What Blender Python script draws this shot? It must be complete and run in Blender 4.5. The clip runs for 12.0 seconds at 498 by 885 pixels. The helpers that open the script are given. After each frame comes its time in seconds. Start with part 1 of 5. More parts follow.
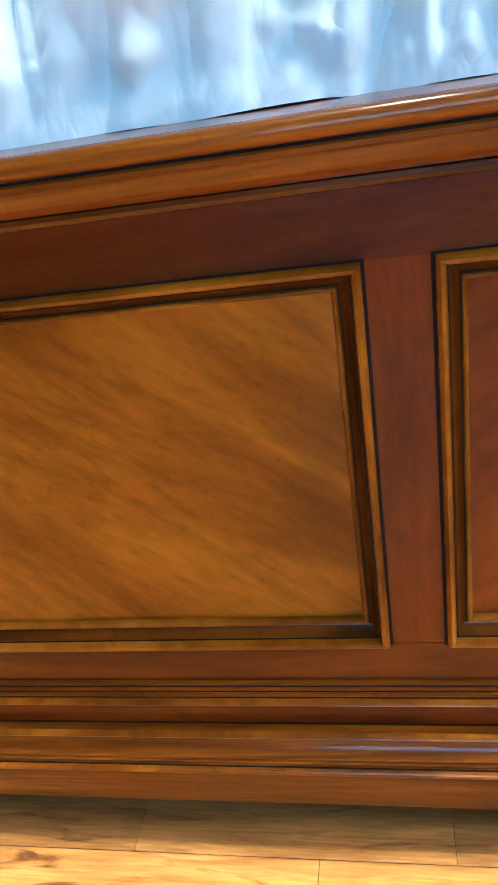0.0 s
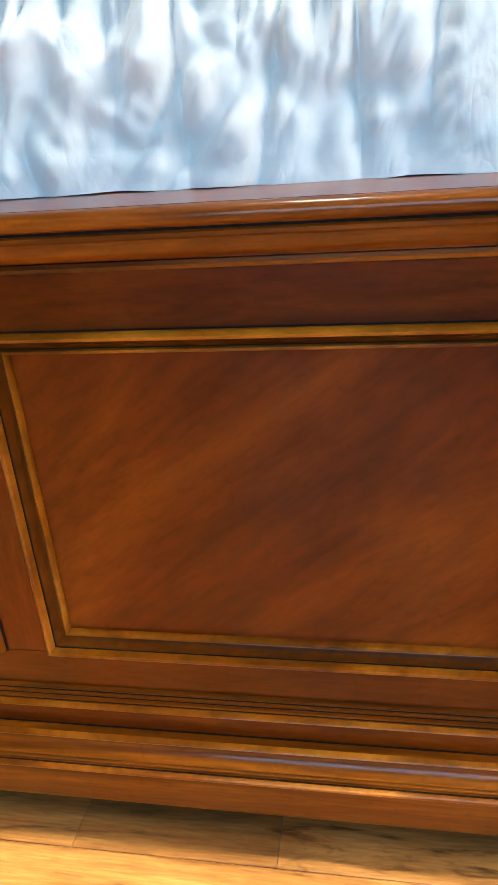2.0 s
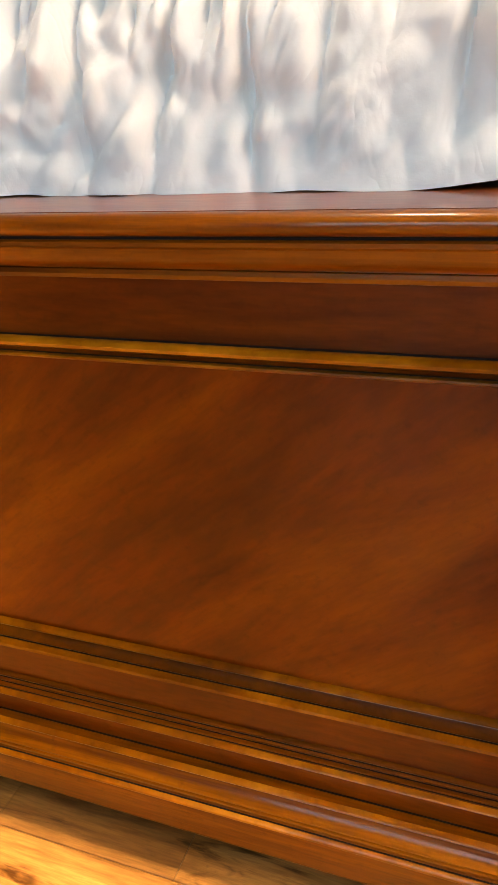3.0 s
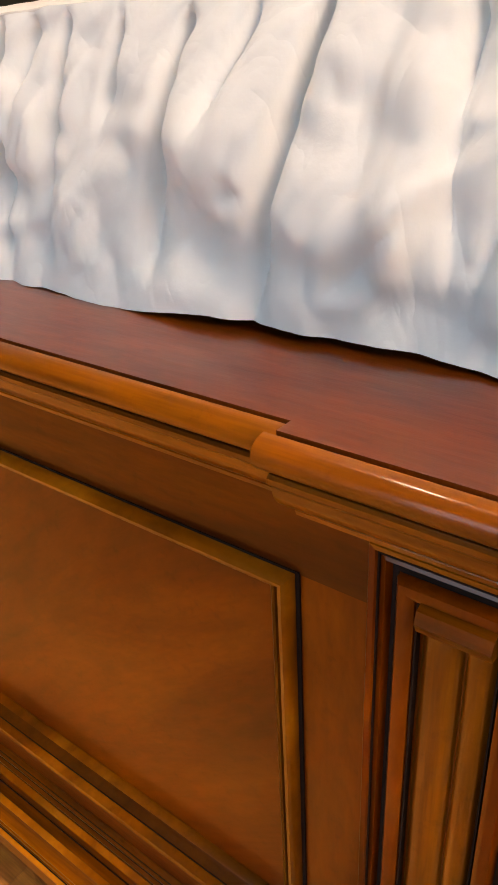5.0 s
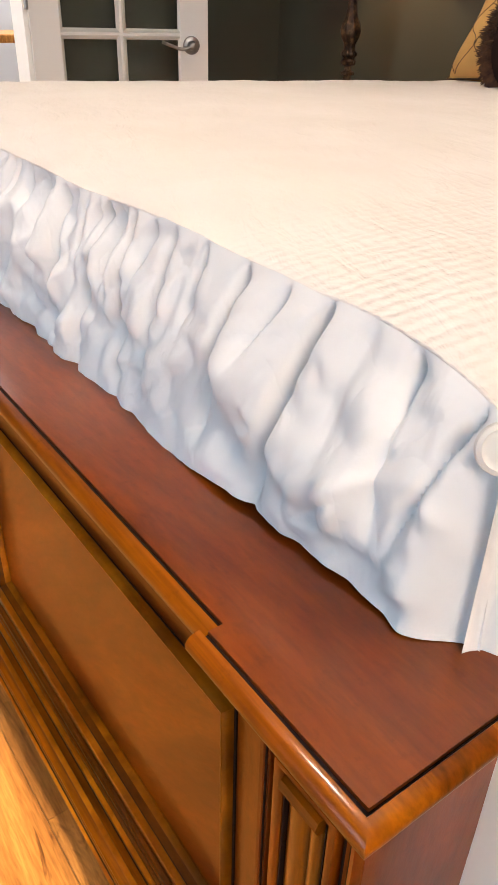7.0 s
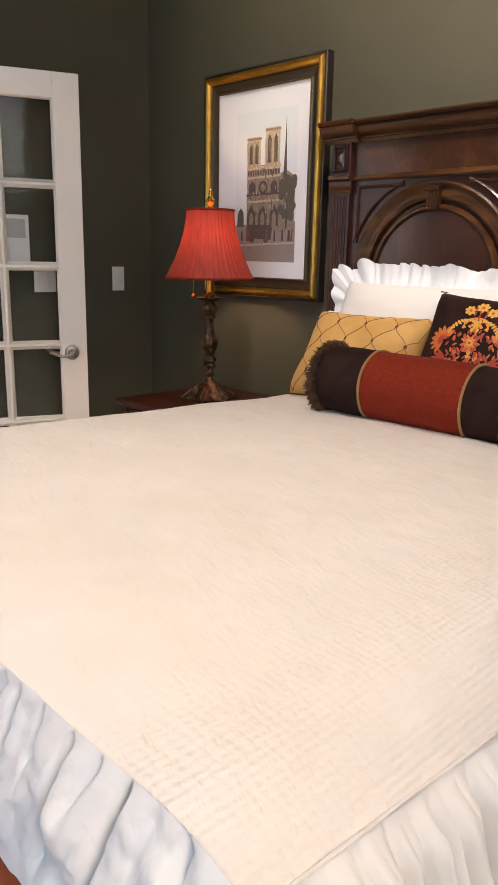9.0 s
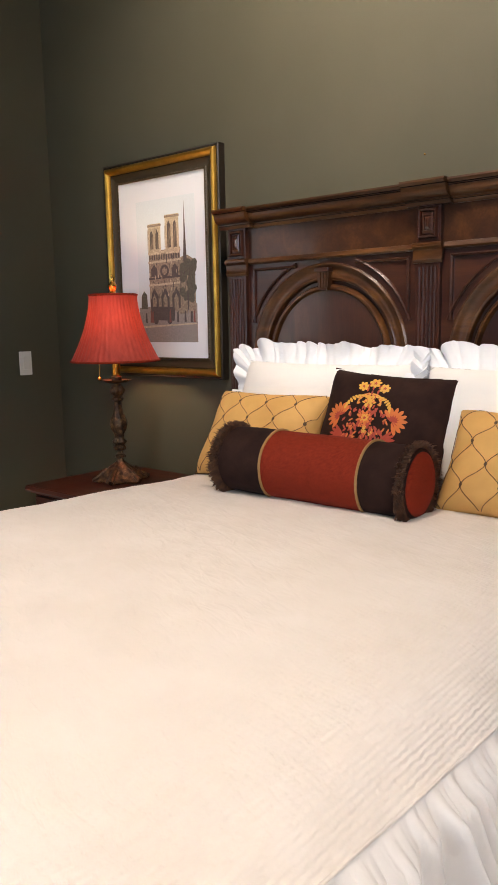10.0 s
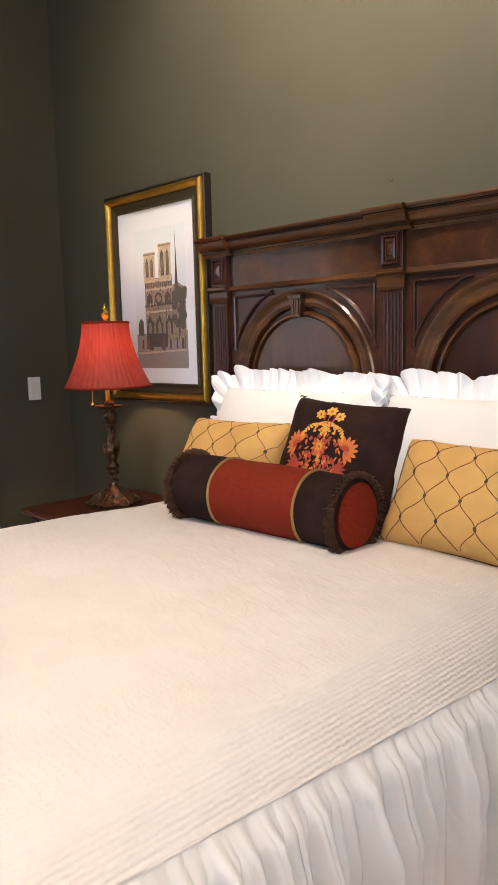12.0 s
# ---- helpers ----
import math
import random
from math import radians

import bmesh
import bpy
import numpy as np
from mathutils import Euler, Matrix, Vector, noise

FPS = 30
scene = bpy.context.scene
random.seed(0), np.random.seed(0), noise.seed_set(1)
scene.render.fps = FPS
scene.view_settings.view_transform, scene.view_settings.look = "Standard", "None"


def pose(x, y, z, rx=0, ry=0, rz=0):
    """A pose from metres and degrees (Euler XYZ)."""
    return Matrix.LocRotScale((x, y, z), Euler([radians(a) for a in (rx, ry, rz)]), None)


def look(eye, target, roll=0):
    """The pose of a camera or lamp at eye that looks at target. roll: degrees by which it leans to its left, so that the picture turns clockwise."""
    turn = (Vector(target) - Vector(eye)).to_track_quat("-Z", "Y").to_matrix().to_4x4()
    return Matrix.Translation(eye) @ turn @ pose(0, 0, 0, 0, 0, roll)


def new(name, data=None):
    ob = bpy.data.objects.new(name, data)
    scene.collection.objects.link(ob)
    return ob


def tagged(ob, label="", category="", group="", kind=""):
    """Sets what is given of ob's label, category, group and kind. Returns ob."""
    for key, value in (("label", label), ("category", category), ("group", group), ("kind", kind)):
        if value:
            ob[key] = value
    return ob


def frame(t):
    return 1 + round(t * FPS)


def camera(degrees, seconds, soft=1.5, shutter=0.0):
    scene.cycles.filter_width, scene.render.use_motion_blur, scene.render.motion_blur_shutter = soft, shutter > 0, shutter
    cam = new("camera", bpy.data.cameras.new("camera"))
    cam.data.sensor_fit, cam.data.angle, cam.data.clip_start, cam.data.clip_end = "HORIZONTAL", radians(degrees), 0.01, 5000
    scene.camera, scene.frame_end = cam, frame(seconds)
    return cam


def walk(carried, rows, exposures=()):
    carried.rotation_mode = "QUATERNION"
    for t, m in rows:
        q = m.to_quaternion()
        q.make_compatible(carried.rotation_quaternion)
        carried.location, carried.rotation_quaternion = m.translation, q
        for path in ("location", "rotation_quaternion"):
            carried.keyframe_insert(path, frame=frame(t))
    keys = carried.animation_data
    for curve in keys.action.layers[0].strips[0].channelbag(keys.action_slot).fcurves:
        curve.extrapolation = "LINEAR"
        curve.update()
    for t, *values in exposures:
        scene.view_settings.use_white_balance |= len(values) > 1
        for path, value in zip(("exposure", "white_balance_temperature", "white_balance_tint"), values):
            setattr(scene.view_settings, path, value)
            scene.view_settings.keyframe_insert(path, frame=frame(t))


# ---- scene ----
cam = camera(37.0, 12.0)
PATH = [
    (0, (-0.009, -0.557, 0.779), (-0.397, 1.183, -0.129), -9.5),
    (0.5, (0.102, -0.545, 0.776), (-0.231, 1.219, -0.106), -8.1),
    (1, (0.215, -0.531, 0.779), (-0.095, 1.242, -0.093), -6.8),
    (1.5, (0.321, -0.568, 0.791), (0.021, 1.209, -0.077), -5.6),
    (2, (0.398, -0.610, 0.821), (0.046, 1.160, -0.041), -4.7),
    (2.5, (0.478, -0.591, 0.822), (0.050, 1.153, -0.059), -3.9),
    (4.3, (0.853, -0.366, 0.877), (-0.4, 0.969, 0.071), -5.8),
    (4.5, (0.825, -0.37, 0.897), (-0.238, 1.068, 0.002), -5.1),
    (5, (0.884, -0.274, 0.897), (-0.222, 1.101, -0.045), -3.2),
    (5.5, (0.927, -0.247, 0.915), (-0.321, 0.984, -0.048), -2.2),
    (6, (0.963, -0.243, 0.991), (-0.383, 0.843, -0.014), -0.1),
    (6.5, (0.969, -0.231, 1.023), (-0.396, 0.793, -0.019), 1.4),
    (6.7, (0.98, -0.22, 1.047), (-0.388, 0.793, -0.003), 1.7),
    (8.3, (1.094, -0.239, 1.298), (-0.375, 0.933, 0.613), -0.2),
    (8.5, (1.107, -0.242, 1.316), (-0.343, 0.981, 0.683), 0.7),
    (9, (1.124, -0.22, 1.374), (-0.264, 1.133, 0.885), 1.2),
    (9.5, (1.162, -0.189, 1.427), (-0.16, 1.265, 1.055), -0.2),
    (10, (1.183, -0.156, 1.427), (-0.098, 1.348, 1.109), -1.0),
    (10.5, (1.18, -0.028, 1.441), (-0.076, 1.496, 1.125), -1.9),
    (11, (1.233, 0.066, 1.448), (-0.026, 1.589, 1.14), -1.0),
    (11.5, (1.404, 0.113, 1.454), (0.073, 1.578, 1.16), 0.5),
    (12, (1.443, 0.081, 1.449), (0.024, 1.466, 1.185), -1.5),
]
walk(cam, [(t, look(*p)) for t, *p in PATH], [(0, 0.56, 4800, -5), (1.2, 0.52, 5050, -3), (2.0, 0.40, 5500, -1), (2.7, 0.36, 7100, 10), (4.3, -0.02, 8300, 17), (5.2, -0.04, 7400, 18), (6.5, 0.0, 6900, 17), (8.5, 0.07, 6550, 14), (9.1, -0.07, 6650, 15), (10, 0.04, 6600, 14), (12, 0.12, 6600, 14)])

# ---- light ----
world = bpy.data.worlds.new("daylight")
scene.world = world
world.use_nodes = True
wn = world.node_tree.nodes
sky = wn.new("ShaderNodeTexSky")
sky.sky_type, sky.sun_disc, sky.sun_elevation, sky.sun_rotation = "NISHITA", False, radians(35), radians(90)
world.node_tree.links.new(sky.outputs[0], wn["Background"].inputs[0])
wn["Background"].inputs[1].default_value = 0.1


def area_lamp(name, m, sx, sy, watts, colour):
    data = bpy.data.lights.new(name, "AREA")
    data.shape, data.size, data.size_y, data.energy, data.color = "RECTANGLE", sx, sy, watts, colour
    ob = new(name, data)
    ob.matrix_world = m
    return ob


def point_lamp(name, place, watts, colour, radius):
    data = bpy.data.lights.new(name, "POINT")
    data.energy, data.color, data.shadow_soft_size = watts, colour, radius
    ob = new(name, data)
    ob.location = place
    return ob


WIN_X0, WIN_X1, WIN_Z0, WIN_Z1, SOUTH = -0.55, 1.25, 0.60, 2.45, -3.3
EWIN_Y0, EWIN_Y1, EWIN_Z0, EWIN_Z1, EAST = -1.75, -0.048, 1.85, 3.5, 3.3
area_lamp("window_daylight", look(((WIN_X0 + WIN_X1) / 2, SOUTH + 0.03, (WIN_Z0 + WIN_Z1) / 2), ((WIN_X0 + WIN_X1) / 2 - 0.2, 0, 0.9)), 1.7, 1.75, 44, (0.44, 0.72, 1.0))
area_lamp("east_window_daylight", look((EAST - 0.03, (EWIN_Y0 + EWIN_Y1) / 2, (EWIN_Z0 + EWIN_Z1) / 2), (0, 0.2, 0.6)), 1.5, 1.5, 46, (0.96, 0.95, 0.96))
area_lamp("hall_daylight", look((-3.2, 0.4, 3.5), (-3.2, 0.4, 0)), 1.4, 2.2, 200, (0.86, 0.93, 1.0))
sun_data = bpy.data.lights.new("sun", "SUN")
sun_data.energy, sun_data.angle, sun_data.color = 13.5, radians(0.8), (1.0, 0.78, 0.50)
new("sun", sun_data).matrix_world = look((0, 0, 0), (-1.0, 0.0, -0.70))
CEILING = 3.70
# Ceiling spots added out of view, over the bed and onto the north wall.
ADDED_CANS = [(0.15, 0.55, 0.15, 0.60, 0, 215, 100, 0.7), (0.02, 1.00, -0.18, 2.27, 3.0, 590, 102, 1.0)]
for cx, cy, tx_, ty_, tz_, watts, cone, blend in ADDED_CANS:
    data = bpy.data.lights.new("added_spot", "SPOT")
    data.energy, data.color, data.shadow_soft_size, data.spot_size, data.spot_blend = watts, (1.0, 0.85, 0.69), 0.16, radians(cone), blend
    new("added_spot", data).matrix_world = look((cx, cy, CEILING - 0.03), (tx_, ty_, tz_))
LAMP = (-1.40, 1.98)
point_lamp("table_lamp_bulb", (LAMP[0], LAMP[1], 1.44), 9.0, (1.0, 0.74, 0.40), 0.03)

# ---- helpers of this scene ----


def part(name, bm, material, parent=None, label="", smooth=False):
    bmesh.ops.recalc_face_normals(bm, faces=bm.faces)
    me = bpy.data.meshes.new(name)
    if smooth:
        for f in bm.faces:
            f.smooth = True
        for e in bm.edges:
            if len(e.link_faces) == 2 and e.calc_face_angle(0) > 0.7:
                e.smooth = False
    bm.to_mesh(me)
    bm.free()
    me.materials.append(material)
    ob = new(name, me)
    ob.parent = parent
    if label:
        tagged(ob, label)
    return ob


def thing(name, label, category, group="", kind="", at=(0, 0, 0)):
    ob = new(name)
    ob.empty_display_size = 0.05
    return tagged(ob, label, category, group, kind)


def box(x0, x1, y0, y1, z0, z1, bevel=0.0, bm=None):
    own = bmesh.new()
    r = bmesh.ops.create_cube(own, size=1)
    for v in r["verts"]:
        v.co = Vector(((x0 + x1) / 2 + v.co.x * (x1 - x0), (y0 + y1) / 2 + v.co.y * (y1 - y0), (z0 + z1) / 2 + v.co.z * (z1 - z0)))
    if bevel:
        bmesh.ops.bevel(own, geom=list(own.edges), offset=bevel, segments=2, affect="EDGES", profile=0.5)
    if bm is None:
        return own
    return join(bm, own)


def join(bm, other):
    me = bpy.data.meshes.new("tmp")
    other.to_mesh(me)
    other.free()
    bm.from_mesh(me)
    bpy.data.meshes.remove(me)
    return bm


def prism(profile, x0, x1, axis="x", bm=None, cap=True):
    """Closed profile of (a, b) run along an axis: (y, z) along x, (x, z) along y, (x, y) along z."""
    bm = bm or bmesh.new()

    def place(a, b, s):
        return {"x": (s, a, b), "y": (a, s, b), "z": (a, b, s)}[axis]
    lo = [bm.verts.new(place(a, b, x0)) for a, b in profile]
    hi = [bm.verts.new(place(a, b, x1)) for a, b in profile]
    n = len(profile)
    for i in range(n):
        bm.faces.new((lo[i], lo[(i + 1) % n], hi[(i + 1) % n], hi[i]))
    if cap:
        bm.faces.new(lo)
        bm.faces.new(hi)
    return bm


def sweep(sections, closed=False, bm=None, caps=True):
    """Joins rings of points, each of the same length; the rings are closed loops."""
    bm = bm or bmesh.new()
    rings = [[bm.verts.new(p) for p in s] for s in sections]
    n = len(rings[0])
    last = len(rings) if closed else len(rings) - 1
    for k in range(last):
        a, b = rings[k], rings[(k + 1) % len(rings)]
        for i in range(n):
            bm.faces.new((a[i], a[(i + 1) % n], b[(i + 1) % n], b[i]))
    if caps and not closed:
        bm.faces.new(rings[0])
        bm.faces.new(rings[-1])
    return bm


def rect_frame(x0, x1, z0, z1, profile, y=0.0, bm=None):
    """A mitred moulding round a rectangle in the plane y; profile of (inset, y offset), closed."""
    corners = ((x0, z0, 1, 1), (x1, z0, -1, 1), (x1, z1, -1, -1), (x0, z1, 1, -1))
    return sweep([[(x + sx * a, y + b, z + sz * a) for a, b in profile] for x, z, sx, sz in corners], closed=True, bm=bm)


def lathe(profile, cx, cy, n=32, bm=None, wob=None):
    """A turned body of (radius, z)."""
    rings = []
    for r, z in profile:
        ring = []
        for i in range(n):
            a = 2 * math.pi * i / n
            k = wob(a, z) if wob else 1
            ring.append((cx + r * k * math.cos(a), cy + r * k * math.sin(a), z))
        rings.append(ring)
    return sweep(rings, bm=bm)


def grid(nu, nv, f, bm=None, wrap=False):
    """A sheet of nu x nv quads; f(u, v) gives the place."""
    bm = bm or bmesh.new()
    rows = [[bm.verts.new(f(i / nu, j / nv)) for j in range(nv + 1)] for i in range(nu if wrap else nu + 1)]
    m = len(rows)
    for i in range(nu):
        a, b = rows[i], rows[(i + 1) % m]
        for j in range(nv):
            bm.faces.new((a[j], b[j], b[j + 1], a[j + 1]))
    return bm


def tube(points, r, n=8, bm=None):
    """A round cord along points."""
    pts = [Vector(p) for p in points]
    secs = []
    for i, p in enumerate(pts):
        d = (pts[min(i + 1, len(pts) - 1)] - pts[max(i - 1, 0)]).normalized()
        a = d.cross(Vector((0, 0, 1)))
        a = a.normalized() if a.length > 1e-4 else Vector((1, 0, 0))
        b = d.cross(a)
        secs.append([p + r * (math.cos(2 * math.pi * k / n) * a + math.sin(2 * math.pi * k / n) * b) for k in range(n)])
    return sweep(secs, bm=bm)


def hash01(i, s=0.0):
    return (math.sin(i * 12.9898 + s * 78.233) * 43758.5453) % 1.0


# ---- materials ----


def material(name, base, rough=0.5, metal=0.0, spec=0.5):
    m = bpy.data.materials.new(name)
    m.use_nodes = True
    b = m.node_tree.nodes["Principled BSDF"]
    b.inputs["Base Color"].default_value = (*base, 1)
    b.inputs["Roughness"].default_value = rough
    b.inputs["Metallic"].default_value = metal
    b.inputs["Specular IOR Level"].default_value = spec
    return m


def nodes_of(m):
    return m.node_tree.nodes, m.node_tree.links, m.node_tree.nodes["Principled BSDF"]


def noise_tex(m, scale, detail=4.0, rough=0.55, rot=(0, 0, 0), size=(1, 1, 1), distort=0.0):
    n, l, b = nodes_of(m)
    tc, mp, tx = n.new("ShaderNodeTexCoord"), n.new("ShaderNodeMapping"), n.new("ShaderNodeTexNoise")
    turn = n.new("ShaderNodeMapping")
    turn.inputs["Rotation"].default_value = [radians(a) for a in rot]
    mp.inputs["Scale"].default_value = size
    tx.inputs["Scale"].default_value, tx.inputs["Detail"].default_value = scale, detail
    tx.inputs["Roughness"].default_value, tx.inputs["Distortion"].default_value = rough, distort
    l.new(tc.outputs["Object"], turn.inputs["Vector"])
    l.new(turn.outputs["Vector"], mp.inputs["Vector"])
    l.new(mp.outputs["Vector"], tx.inputs["Vector"])
    return tx.outputs["Fac"]


def ramp(m, fac, stops):
    n, l, b = nodes_of(m)
    r = n.new("ShaderNodeValToRGB")
    while len(r.color_ramp.elements) < len(stops):
        r.color_ramp.elements.new(0.5)
    for e, (p, c) in zip(r.color_ramp.elements, stops):
        e.position, e.color = p, (*c, 1)
    l.new(fac, r.inputs["Fac"])
    return r.outputs["Color"]


def mix(m, a, b_, fac, mode="MIX"):
    n, l, b = nodes_of(m)
    x = n.new("ShaderNodeMix")
    x.data_type, x.blend_type = "RGBA", mode
    if isinstance(fac, float):
        x.inputs[0].default_value = fac
    else:
        l.new(fac, x.inputs[0])
    for s, v in ((x.inputs[6], a), (x.inputs[7], b_)):
        if isinstance(v, tuple):
            s.default_value = (*v, 1)
        else:
            l.new(v, s)
    return x.outputs[2]


def bump(m, height, strength, dist):
    n, l, b = nodes_of(m)
    bp = n.new("ShaderNodeBump")
    bp.inputs["Strength"].default_value, bp.inputs["Distance"].default_value = strength, dist
    l.new(height, bp.inputs["Height"])
    prev = b.inputs["Normal"].links
    if prev:
        l.new(prev[0].from_socket, bp.inputs["Normal"])
    l.new(bp.outputs["Normal"], b.inputs["Normal"])


def rough_range(m, fac, lo, hi):
    n, l, b = nodes_of(m)
    r = n.new("ShaderNodeMapRange")
    r.inputs["From Min"].default_value, r.inputs["From Max"].default_value = 0.3, 0.7
    r.inputs["To Min"].default_value, r.inputs["To Max"].default_value = lo, hi
    l.new(fac, r.inputs["Value"])
    l.new(r.outputs["Result"], b.inputs["Roughness"])


def colour(m, socket):
    n, l, b = nodes_of(m)
    l.new(socket, b.inputs["Base Color"])


def wood(name, dark, mid, light, grain, rot=(0, 0, 0), rough=(0.29, 0.40), fine=1.0, spec=0.12, coat=0.16):
    """Stained wood; grain: the stretch of the figure along x, y, z."""
    m = material(name, mid, 0.3)
    big = noise_tex(m, 5.0, 5, 0.6, rot, grain, 0.6)
    small = noise_tex(m, 60.0 * fine, 3, 0.6, rot, grain)
    blot = noise_tex(m, 3.5, 3, 0.5)
    c = ramp(m, big, ((0.28, dark), (0.5, mid), (0.74, light)))
    c = mix(m, c, ramp(m, small, ((0.35, (0.55, 0.55, 0.55)), (0.6, (1, 1, 1)))), 0.45, "MULTIPLY")
    c = mix(m, c, ramp(m, blot, ((0.35, (0.62, 0.58, 0.55)), (0.65, (1.15, 1.1, 1.05)))), 0.6, "MULTIPLY")
    fleck = noise_tex(m, 85.0, 4, 0.65)
    c = mix(m, c, ramp(m, fleck, ((0.30, (0.45, 0.40, 0.38)), (0.44, (1, 1, 1)))), 0.30, "MULTIPLY")
    colour(m, c)
    bump(m, small, 0.10, 0.002)
    rough_range(m, blot, *rough)
    n, l, b = nodes_of(m)
    b.inputs["Coat Weight"].default_value, b.inputs["Coat Roughness"].default_value = coat, 0.10
    b.inputs["Specular IOR Level"].default_value = spec
    return m


CH_D, CH_M, CH_L = (0.046, 0.0066, 0.0002), (0.100, 0.0175, 0.0003), (0.175, 0.039, 0.0005)
SATIN = {"rough": (0.30, 0.38), "spec": 0.10, "coat": 0.20}
GLOSS = {"rough": (0.30, 0.36), "spec": 0.12, "coat": 0.32}
cherry = wood("cherry_wood", CH_D, CH_M, CH_L, (0.5, 3, 3), **SATIN)
cherry_up = wood("cherry_wood_upright", (0.072, 0.0105, 0.0003), (0.155, 0.026, 0.0004), (0.25, 0.053, 0.001), (2.4, 2.4, 0.6), **SATIN)
# Same veneer twice: left tinted brighter, right darker, for the light on the footboard.
cherry_left = wood("cherry_veneer_falling_lit", (0.130, 0.030, 0.0003), (0.250, 0.072, 0.0005), (0.42, 0.148, 0.0015), (0.55, 2.2, 2.2), (0, -38, 0), fine=0.8, **SATIN)
cherry_right = wood("cherry_veneer_rising_dim", (0.062, 0.0088, 0.0002), (0.130, 0.0215, 0.0003), (0.235, 0.050, 0.0006), (0.55, 2.2, 2.2), (0, 38, 0), fine=0.8, **SATIN)
cherry_top = wood("cherry_wood_top", (0.085, 0.014, 0.0006), (0.17, 0.034, 0.001), (0.25, 0.060, 0.0015), (0.5, 2.5, 2.5), rough=(0.30, 0.33), spec=0.3, coat=0.35)
GL_D, GL_M, GL_L = (0.032, 0.0065, 0.0004), (0.145, 0.036, 0.0008), (0.36, 0.110, 0.003)
glazed = wood("glazed_moulding", GL_D, GL_M, GL_L, (0.3, 5, 5), **GLOSS)
rubbed = wood("rubbed_gold_edge", (0.065, 0.015, 0.0005), (0.24, 0.070, 0.0015), (0.56, 0.21, 0.010), (0.8, 0.8, 0.8), **GLOSS)
glazed_up = wood("glazed_moulding_upright", GL_D, GL_M, GL_L, (5, 5, 0.3), **GLOSS)
# Glazed moulding wood, its colour darkened for the shade inside the cove.
shaded_cove = wood("shaded_glazed_cove", (0.030, 0.007, 0.0003), (0.105, 0.025, 0.0008), (0.20, 0.055, 0.0015), (1, 1, 1), **GLOSS)
# Near-black: glaze in joints and quirks, painted shadow under nose and beside beads.
dark_glaze_shade = material("dark_glaze_shade", (0.010, 0.004, 0.003), 0.75, 0.0, 0.15)
HB_D, HB_M, HB_L = (0.022, 0.007, 0.004), (0.045, 0.014, 0.008), (0.085, 0.029, 0.013)
walnut = wood("headboard_wood", HB_D, HB_M, HB_L, (0.4, 3, 3), spec=0.35, coat=0.55)
polished = wood("polished_panel_wood", HB_D, HB_M, HB_L, (3, 3, 0.4), spec=0.5, coat=0.9)
walnut_up = wood("headboard_wood_upright", HB_D, HB_M, HB_L, (3, 3, 0.4), spec=0.3, coat=0.4)
walnut_gilt = wood("headboard_moulding", (0.028, 0.011, 0.004), (0.07, 0.026, 0.008), (0.15, 0.064, 0.016), (0.5, 3, 3), spec=0.3, coat=0.55)
burl = wood("burl_veneer", (0.024, 0.008, 0.004), (0.050, 0.018, 0.007), (0.10, 0.040, 0.012), (2.2, 2.2, 2.2), spec=0.3, coat=0.5)
night_wood = wood("nightstand_wood", (0.02, 0.006, 0.004), (0.045, 0.012, 0.007), (0.08, 0.022, 0.011), (0.4, 3, 3))

paint = material("olive_wall_paint", (0.08, 0.074, 0.050), 0.6, 0.0, 0.25)
n_ = noise_tex(paint, 1.3, 3)
colour(paint, ramp(paint, n_, ((0.3, (0.070, 0.068, 0.045)), (0.7, (0.084, 0.081, 0.055)))))
bump(paint, noise_tex(paint, 160, 3), 0.10, 0.002)
ceil_paint = material("ceiling_paint", (0.55, 0.52, 0.46), 0.8)
hall_paint = material("pale_hall_paint", (0.60, 0.60, 0.60), 0.7)
bump(hall_paint, noise_tex(hall_paint, 120, 2), 0.1, 0.002)
bump(ceil_paint, noise_tex(ceil_paint, 90, 2), 0.1, 0.002)
white_paint = material("white_door_paint", (0.86, 0.83, 0.75), 0.35)
bump(white_paint, noise_tex(white_paint, 70, 2), 0.05, 0.001)
plate = material("switch_plastic", (0.72, 0.71, 0.67), 0.3)
glass = material("pane_glass", (1, 1, 1), 0.02)
glass.node_tree.nodes["Principled BSDF"].inputs["Transmission Weight"].default_value = 1.0
glass.node_tree.nodes["Principled BSDF"].inputs["IOR"].default_value = 1.14
nickel = material("brushed_nickel", (0.42, 0.39, 0.35), 0.32, 1.0)
rough_range(nickel, noise_tex(nickel, 90), 0.30, 0.42)

oak = material("oak_planks", (0.30, 0.16, 0.07), 0.38)
on, ol, ob_ = nodes_of(oak)
g1 = noise_tex(oak, 7, 6, 0.62, (0, 0, 0), (0.6, 7, 1), 0.8)
g2 = noise_tex(oak, 90, 3, 0.6, (0, 0, 0), (0.25, 3, 1))
oc = ramp(oak, g1, ((0.26, (0.09, 0.036, 0.012)), (0.38, (0.38, 0.165, 0.042)), (0.6, (0.60, 0.285, 0.075)), (0.8, (0.68, 0.36, 0.11))))
knots = noise_tex(oak, 4.2, 4, 0.6, (0, 0, 0), (1.2, 7, 1), 1.5)
oc = mix(oak, oc, ramp(oak, knots, ((0.58, (1, 1, 1)), (0.70, (0.26, 0.19, 0.13)))), 1.0, "MULTIPLY")
oc = mix(oak, oc, ramp(oak, g2, ((0.38, (0.5, 0.45, 0.4)), (0.58, (1, 1, 1)))), 0.5, "MULTIPLY")
info = on.new("ShaderNodeObjectInfo")
